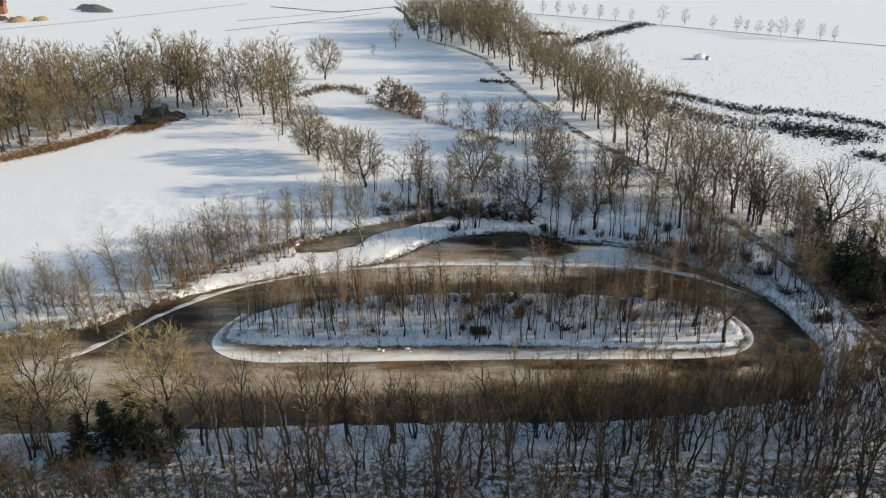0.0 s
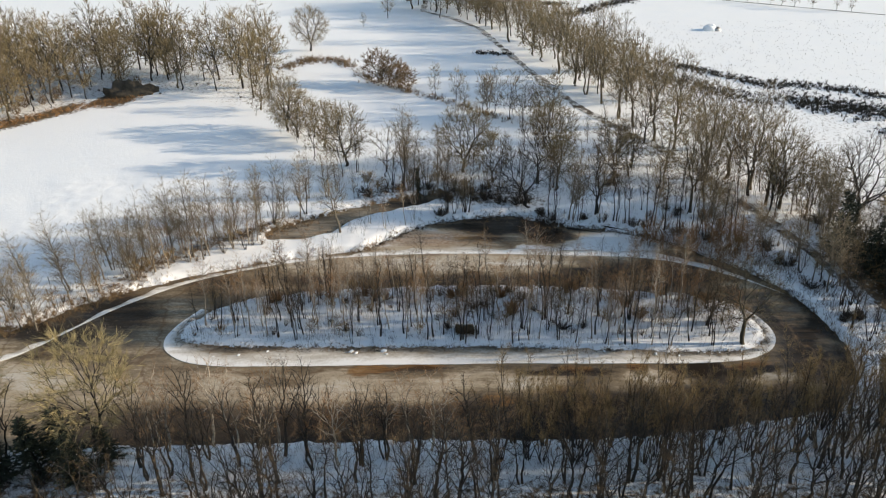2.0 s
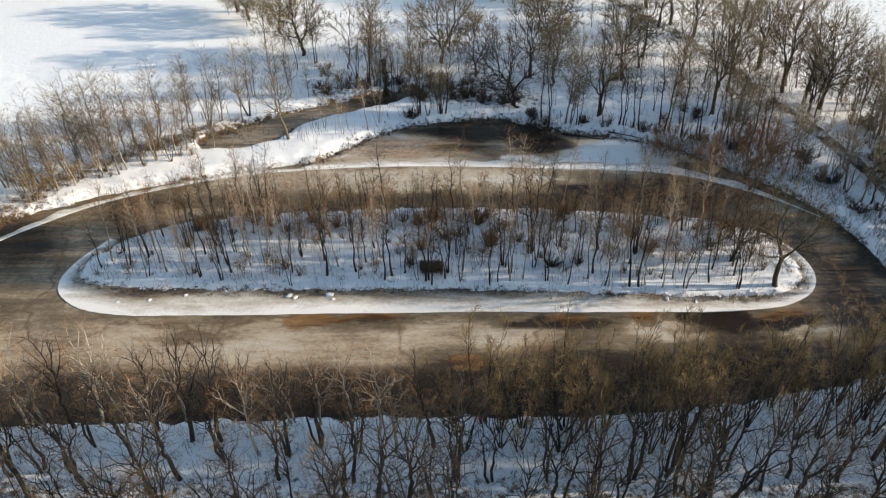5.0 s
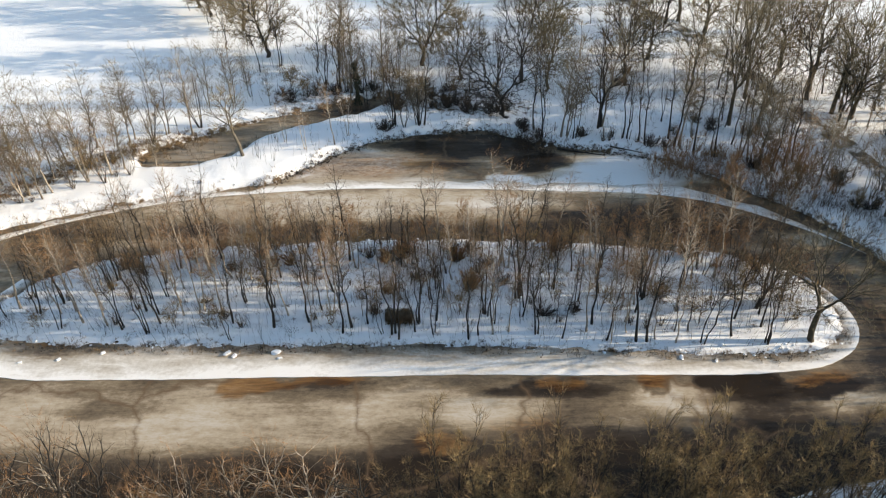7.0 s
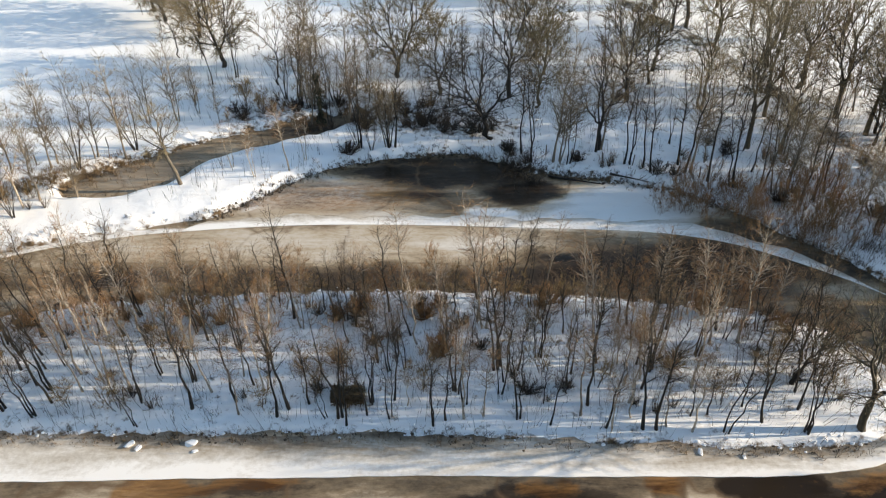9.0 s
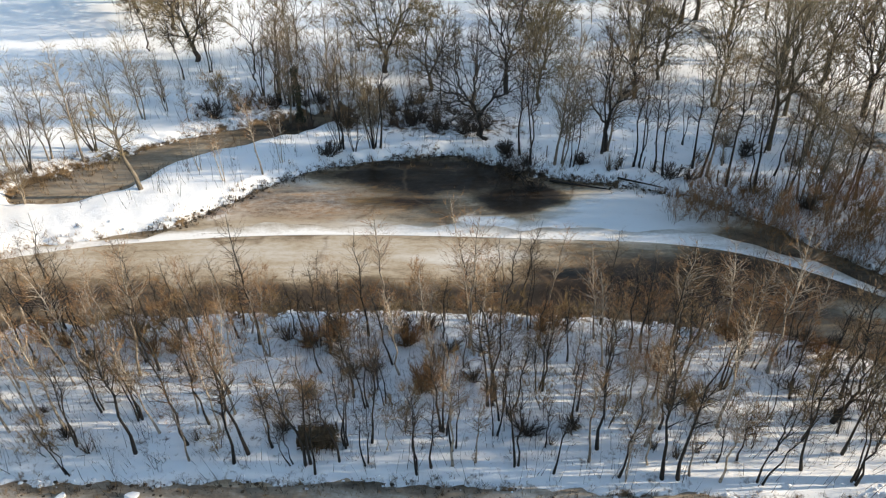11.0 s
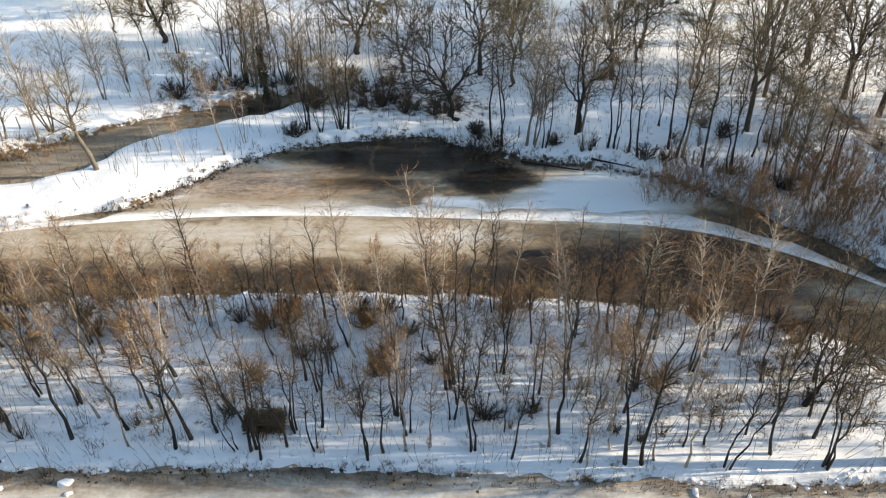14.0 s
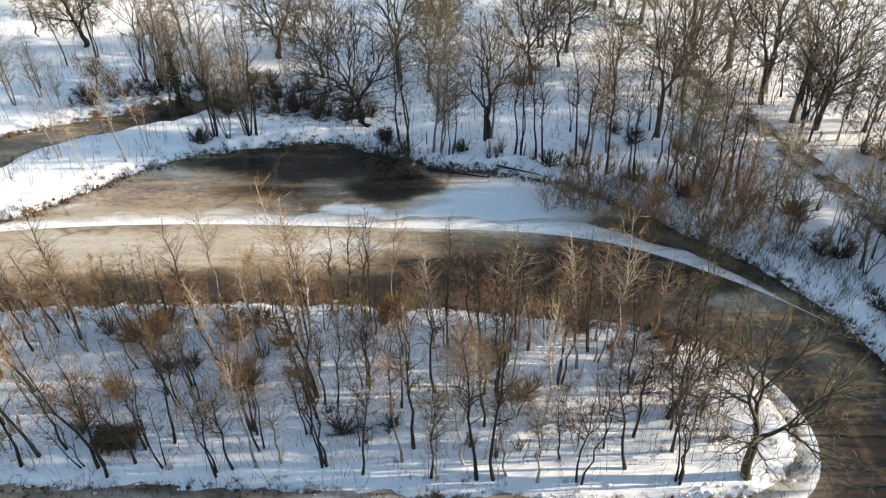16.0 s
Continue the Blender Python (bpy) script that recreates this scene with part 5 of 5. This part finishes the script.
fallen_log(21.5, 110.6, 5.5, 0.13, -14, 5)
fallen_log(27.5, 110.3, 4.0, 0.1, -22, 6)
fallen_log(35.5, 89.8, 3.6, 0.11, 12, 7)
for k, x, y, n in (("darkshrub", 3.4, 91.6, 3), ("darkshrub", 9.6, 91.8, 3), ("shrub", 11.2, 88.4, 2), ("darkshrub", 6.5, 88, 2), ("shrub", 1, 90.5, 2), ("shrub", 33.5, 89, 2), ("darkshrub", 38, 90.0, 2), ("darkshrub", -12, 88.6, 1), ("darkshrub", -2, 120.5, 3), ("darkshrub", 2.5, 120, 4), ("darkshrub", 8, 119.5, 3),
                   ("darkshrub", 12, 118.6, 2), ("shrub", -8, 122.5, 3), ("darkshrub", 34, 129, 1), ("darkshrub", 40, 114, 3), ("shrub", 36, 112.4, 3), ("darkshrub", 18.6, 112.4, 3), ("darkshrub", 20.4, 109.6, 2), ("shrub", 27, 111.4, 2), ("shrub", 44, 112, 3), ("darkshrub", 52, 92, 3), ("darkshrub", 54.5, 84, 4), ("darkshrub", 57, 76, 4), ("shrub", 53, 71, 3),
                   ("darkshrub", -11, 121.8, 1), ("shrub", -7.5, 123.6, 3), ("darkshrub", -4, 124.4, 2), ("shrub", 0, 123.4, 3), ("darkshrub", 4.5, 122.4, 2), ("shrub", 6, 120, 3), ("shrub", 10.5, 120, 3), ("darkshrub", 14.5, 118.8, 3), ("darkshrub", 1.5, 113.9, 2), ("darkshrub", 17.5, 113.5, 4), ("darkshrub", 31.8, 125.6, 3),
                   ("rustbush", 3.9, 90.3, 3), ("rustbush", 9.4, 90.6, 2), ("rustbush", 3.6, 85.6, 1), ("rustbush", 11.3, 86.8, 3), ("rustbush", -7, 90, 3), ("rustbush", 26.2, 85.4, 1), ("rustbush", 25.6, 88.4, 2), ("rustbush", -14, 91, 3), ("rustbush", -20, 90, 3), ("rustbush", 19, 91.8, 3), ("rustbush", 31, 90.4, 3), ("rustbush", 37, 89, 2),
                   ("darkshrub", 24, 112.6, 2), ("shrub", 30.5, 111.2, 2), ("darkshrub", 33, 110.2, 2), ("shrub", 38.5, 107.6, 3), ("darkshrub", 43, 106, 3), ("shrub", 47, 104.6, 3), ("darkshrub", 49.5, 102.6, 3), ("darkshrub", 51.5, 98, 3), ("darkshrub", 62, 112, 4), ("darkshrub", 65, 106, 4)):
    for _ in range(n):
        sx, sy = x + R.gauss(0, 0.9), y + R.gauss(0, 0.6)
        plant(k, sx, sy, R.uniform(0.7, 1.1), "thickets")


def brush_pile(x, y, long, deep, high, rz):
    """A squared stack of cut branches."""
    g = Growth(77)
    r = g.rng
    for _ in range(760):
        p = np.array((r.uniform(-long / 2, long / 2), r.uniform(-deep / 2, deep / 2), high * r.random() ** 0.7))
        d = np.array((1.0, r.gauss(0, 0.12), r.gauss(0, 0.05))) if r.random() < 0.6 else np.array((r.gauss(0, 0.12), 1.0, r.gauss(0, 0.05)))
        d /= np.linalg.norm(d)
        size = min(r.uniform(0.6, 1.3), 2 * (long / 2 - abs(p[0])) + 0.5)
        g.spike(p - d * size / 2, d, size, r.uniform(0.02, 0.05))
        g.blade(p, g.turned(d, 0.4), r.uniform(0.35, 0.6), 0.035)
    for px in (-long / 2, long / 2):
        for py in (-deep / 2, deep / 2):
            g.tube([np.array((px, py, -0.2)), np.array((px, py, high + 0.15))], [0.05, 0.04], 5)
    root = new("brush_pile")
    root.matrix_basis = pose(x, y, float(land_height(x, y)), 0, 0, rz)
    part("brushwood", finish("brushwood", g.wood, M_TWIG_WOOD), None, root)
    part("brush", finish("brush", g.fine, M_TWIG_GREY, True), None, root)
    return tagged(root, "squared dark pile of cut brushwood on the snow", "brush pile")


brush_pile(4.6, 82.6, 2.0, 1.2, 0.75, 3)
plant("darkshrub", 16.7, 83.1, 1.0, label="small stunted bush with dense dark twigs", wide=1.1)


def ice_block(x, y, size, seed):
    r = random.Random(seed)
    bm = bmesh.new()
    for _ in range(26):
        bm.verts.new((r.uniform(-0.5, 0.5), r.uniform(-0.5, 0.5), r.choice((0, 0.3, 0.42)) + r.gauss(0, 0.03)))
    bmesh.ops.convex_hull(bm, input=bm.verts)
    me = bpy.data.meshes.new("ice_block")
    bm.to_mesh(me)
    bm.free()
    me.materials.append(M_SNOWLUMP)
    ob = new("ice_block", me)
    ob.matrix_basis = pose(x, y, 0.02, r.uniform(-6, 6), r.uniform(-6, 6), r.uniform(0, 90)) @ Matrix.Diagonal((size * 0.95, size * 0.6, size * 0.55, 1))
    return tagged(ob, "snow-capped block of broken ice on the shelf", "ice block", "ice blocks on the shelf")


for k, (x, y, s) in enumerate(((-9.4, 79.1, 0.8), (-8.7, 78.9, 0.6), (-5.4, 79.2, 0.9), (-5.0, 78.6, 0.5), (-19.6, 79.3, 0.5), (-23, 78.6, 0.45), (-26, 78.3, 0.4), (27.5, 78.4, 0.6), (30.2, 78.1, 0.5))):
    ice_block(x, y, s, k)


def fence(line, gap, label):
    root = new("fence")
    x0, y0 = line[0]
    root.matrix_basis = pose(x0, y0, float(land_height(x0, y0)))
    for k, (x, y) in enumerate(along(line, gap)):
        bm = bmesh.new()
        bmesh.ops.create_cone(bm, segments=7, radius1=0.06, radius2=0.05, depth=1.35, cap_ends=True)
        me = bpy.data.meshes.new("post")
        bm.to_mesh(me)
        bm.free()
        me.materials.append(M_POST)
        p = new("post", me)
        p.parent = root
        p.matrix_basis = pose(x - x0, y - y0, float(land_height(x, y)) - root.location.z + 0.5, R.gauss(0, 3), R.gauss(0, 3), 0)
    return tagged(root, label, "fence")


fence([(19, 114.2), (24, 112.8), (30, 111.6), (36, 109.4), (42, 108.2), (48, 107.6)], 2.4, "row of weathered wooden fence posts along the bank")
fence([(-60, 90), (-50, 96), (-42, 103), (-33, 110.5), (-24, 115.5)], 3.2, "row of weathered wooden field fence posts under birches")

# heaps and far farm
def heap(name, x, y, long, wide, high, mat, label, category, rz=0, seed=0, rough=1.0):
    """A rounded, uneven mound."""
    r = random.Random(seed)
    bm = bmesh.new()
    bmesh.ops.create_uvsphere(bm, u_segments=32, v_segments=14, radius=1)
    for v in bm.verts:
        n = noise.noise(v.co * 2.3 + Vector((seed * 3.1, 0, 0)))
        c = v.co.copy()
        v.co = Vector((c.x * long / 2 * (1 + 0.12 * n * rough), c.y * wide / 2 * (1 + 0.16 * n * rough), max(c.z, -0.1) * high * (1 + 0.3 * n * rough)))
    me = bpy.data.meshes.new(name)
    bm.to_mesh(me)
    bm.free()
    me.polygons.foreach_set("use_smooth", np.ones(len(me.polygons), bool))
    me.materials.append(mat)
    ob = new(name, me)
    ob.matrix_basis = pose(x, y, float(land_height(x, y)) - 0.05, 0, 0, rz)
    return tagged(ob, label, category)


heap("earth_mound", -76, 180.6, 12, 4.0, 3.0, M_HEATH, "dark mound of earth and roots at the wood edge", "earth mound", 22, 3, 3.0)
heap("soil_mound", 88.5, 246, 5, 4, 1.9, M_SNOWLUMP, "snow-covered soil mound in the white marsh", "soil mound", 10, 5)
heap("soil_mound", 90.6, 245.2, 2.4, 2.4, 1.3, M_MUD, "bare side of a soil mound in the marsh", "soil mound", 10, 6)
heap("silage_clamp", -174, 362, 17, 4, 2.6, M_TARP, "long grey tarpaulin-covered silage clamp", "silage clamp", -12, 7)
heap("silage_clamp", -168, 355, 18, 4, 2.4, M_TARP, "long grey tarpaulin-covered silage clamp", "silage clamp", -12, 8)
heap("straw_stack", -193, 330, 9, 5, 2.4, M_STRAW, "tan straw stack in the farmyard", "straw stack", 15, 9)
heap("straw_stack", -184, 333, 7, 4, 1.8, M_STRAW, "tan straw stack in the farmyard", "straw stack", 15, 10)
heap("dung_heap", -205, 334, 10, 6, 2.2, M_SOIL, "dark brown dung heap by the farm", "dung heap", 15, 11)


def farmhouse(x, y, rz):
    root = new("farmhouse")
    root.matrix_basis = pose(x, y, float(land_height(x, y)), 0, 0, rz)
    bm = bmesh.new()
    w, d, h, g = 5, 4, 4.5, 8.0
    pts = [(-w, -d, 0), (w, -d, 0), (w, d, 0), (-w, d, 0), (-w, -d, h), (w, -d, h), (w, d, h), (-w, d, h), (-w, 0, g), (w, 0, g)]
    v = [bm.verts.new(p) for p in pts]
    for f in ((0, 1, 5, 4), (2, 3, 7, 6), (1, 2, 6, 9, 5), (3, 0, 4, 8, 7)):
        bm.faces.new([v[k] for k in f])
    me = bpy.data.meshes.new("wall")
    bm.to_mesh(me)
    bm.free()
    part("wall", me, M_BRICKWALL, root)
    for s in (-1, 1):
        bm = bmesh.new()
        q = [bm.verts.new(p) for p in ((-w - 0.4, s * (d + 0.5), h - 0.5), (w + 0.4, s * (d + 0.5), h - 0.5), (w + 0.4, 0, g + 0.1), (-w - 0.4, 0, g + 0.1))]
        bm.faces.new(q)
        bmesh.ops.solidify(bm, geom=bm.faces[:], thickness=0.2)
        me = bpy.data.meshes.new("roof")
        bm.to_mesh(me)
        bm.free()
        part("roof", me, M_SOIL, root)
    for k in (-2.6, 0, 2.6):
        bm = bmesh.new()
        bmesh.ops.create_cube(bm, size=1)
        bmesh.ops.scale(bm, vec=(1.1, 0.16, 1.5), verts=bm.verts)
        me = bpy.data.meshes.new("window")
        bm.to_mesh(me)
        bm.free()
        part("window", me, M_TARP, root).location = (k, -d - 0.03, 2)
    return tagged(root, "red-brick farmhouse with dark pitched roof", "house")


farmhouse(-216, 352, 20)

for line, w in (([(-23.9, 361.6), (-49.8, 347), (-61, 352), (-86, 365)], 1.6), ([(-23.9, 361.6), (-18, 340), (-12, 300)], 1.8), ([(-92, 304), (-62, 322), (-30, 345)], 0.7), ([(-93, 327), (-70, 338), (-45, 352)], 0.6),
                ([(28, 345), (80, 316), (148, 272), (240, 220)], 0.9), ([(-210, 300), (-160, 330), (-100, 375)], 0.7)):
    tagged(strip("field_ditch", line, w, 0.05, M_HEATH), "thin dark drainage ditch across the snowy fields", "ditch", kind="structure")

meadow_taken = []
scatter(["fargrey", "shrub", "fargrey"], [(-44, 172), (-30, 158), (-18, 138), (-14, 130), (-22, 134), (-36, 158), (-46, 170)], 11, 0.3, 0.5, 1.6, "trees along the meadow stream", meadow_taken, None, 51)
scatter(["alder", "greybirch", "scrub", "fargrey"], [(-24, 117), (-8, 123), (10, 122), (12, 136), (-6, 140), (-22, 128)], 15, 0.6, 0.95, 2.2, "trees along the meadow stream", meadow_taken, 1.0, 52)
scatter(["fargrey", "fargrey", "shrub"], [(4, 170), (22, 155), (26, 160), (8, 176)], 14, 0.4, 0.65, 1.5, "trees across the meadow", meadow_taken, None, 53)
scatter(["alder", "field", "greybirch"], [(8, 122), (24, 116), (36, 130), (30, 150), (20, 150)], 9, 0.6, 0.85, 2.4, "trees across the meadow", meadow_taken, 1.0, 54)


def ivy_trunk(x, y, high):
    """A dead trunk wrapped in ivy."""
    g = Growth(91)
    r = g.rng
    pts, radii = g.stem(np.array((0, 0, -0.2)), np.array((0.03, 0, 1.0)), high, 0.16, 0.05, 6, 0.03, 0.02)
    g.tube(pts, radii, 7)
    for _ in range(1300):
        e, _, d = g.point(pts, radii, r.uniform(0.12, 1.0))
        out = g.turned(d, 1.57)
        g.blade(e + out * r.uniform(0.1, 0.5) * (0.6 + 0.4 * math.sin(e[2] * 2.1)), g.turned(out, 0.6), r.uniform(0.15, 0.3), 0.16)
    root = new("ivy_tree")
    root.matrix_basis = pose(x, y, float(land_height(x, y)))
    part("trunk", finish("trunk", g.wood, M_BARK), None, root)
    part("ivy", finish("ivy", g.fine, M_NEEDLE, True), None, root, "dark green ivy leaves")
    return tagged(root, "bare trunk thickly wrapped in dark green ivy", "tree")


ivy_trunk(-2.7, 121.8, 6.5)


def lumps(name, spots, size, mat, label, seed):
    """Many small rounded clods in one mesh."""
    r = random.Random(seed)
    xs, ys = np.array([p[0] for p in spots]), np.array([p[1] for p in spots])
    zs = np.maximum(land_height(xs, ys), 0.0)
    verts, faces = [], []
    for x, y, z in zip(xs, ys, zs):
        w, h, n = size * r.uniform(0.4, 1.3), size * r.uniform(0.25, 0.6), len(verts)
        a0 = r.uniform(0, 6)
        for ring, k in ((1.0, -0.1), (0.8, 0.6)):
            for j in range(6):
                a = a0 + 6.283 * j / 6
                verts.append((x + math.cos(a) * w * ring * r.uniform(0.8, 1.2), y + math.sin(a) * w * ring * r.uniform(0.6, 1.0), z + h * k))
        verts.append((x, y, z + h))
        for j in range(6):
            k = (j + 1) % 6
            faces += [(n + j, n + k, n + 6 + k, n + 6 + j), (n + 6 + j, n + 6 + k, n + 12)]
    me = bpy.data.meshes.new(name)
    me.from_pydata(verts, [], faces)
    me.polygons.foreach_set("use_smooth", np.ones(len(me.polygons), bool))
    me.materials.append(mat)
    return tagged(new(name, me), label, "snow clods", kind="stuff")


def on_bank(lo, hi):
    return lambda x, y: lo < float(shore(np.array([x]), np.array([y]))[0]) < hi


lumps("snow_clods", near_spots(ISLAND, 520, 0.6, 61, True, on_bank(0.1, 1.7)) + near_spots(OUTER[3:62], 420, 0.9, 62, False, on_bank(0.3, 1.8)), 0.17, M_SNOWLUMP, "snow-capped tussocks and clods along the banks", 61)
lumps("earth_clods", near_spots(ISLAND, 620, 0.4, 64, True, on_bank(-0.4, 0.5)) + near_spots(OUTER[18:50], 520, 0.4, 65, False, on_bank(-0.4, 0.5)) + near_spots(STREAM, 120, 0.5, 66, True, on_bank(-0.3, 0.6)), 0.13, M_SOIL, "dark wet clods and stones at the waterline", 64)


def field_of(count, x0, x1, y0, y1, seed, land=0.4):
    r = random.Random(seed)
    pts = [(r.uniform(x0, x1), r.uniform(y0, y1)) for _ in range(count)]
    d = shore(np.array([p[0] for p in pts]), np.array([p[1] for p in pts]))
    return [p for p, v in zip(pts, d) if v > land]


tufts("saplings", field_of(900, -31, 42, 79, 94, 71), 2.6, 3, 0.016, M_TWIG_DARK, "thin dark saplings between the island trees", "saplings", 0.35, 71)
tufts("saplings", field_of(1000, -20, 56, 106, 142, 72, 0.8), 2.6, 3, 0.018, M_TWIG_DARK, "thin dark saplings in the wood behind the pond", "saplings", 0.35, 72)
tufts("saplings", field_of(900, -62, 62, 46, 66, 73), 3.4, 3, 0.02, M_TWIG_DARK, "thin dark saplings in the near wood", "saplings", 0.4, 73)
for k in range(14):
    plant("darkshrub", R.uniform(-50, -28), R.uniform(54, 60), R.uniform(1.0, 1.6), "thickets")

plant("oak", 18.4, 112.4, 0.5, lean=(62, 24), label="dark fallen branch sprawling over the pond edge")
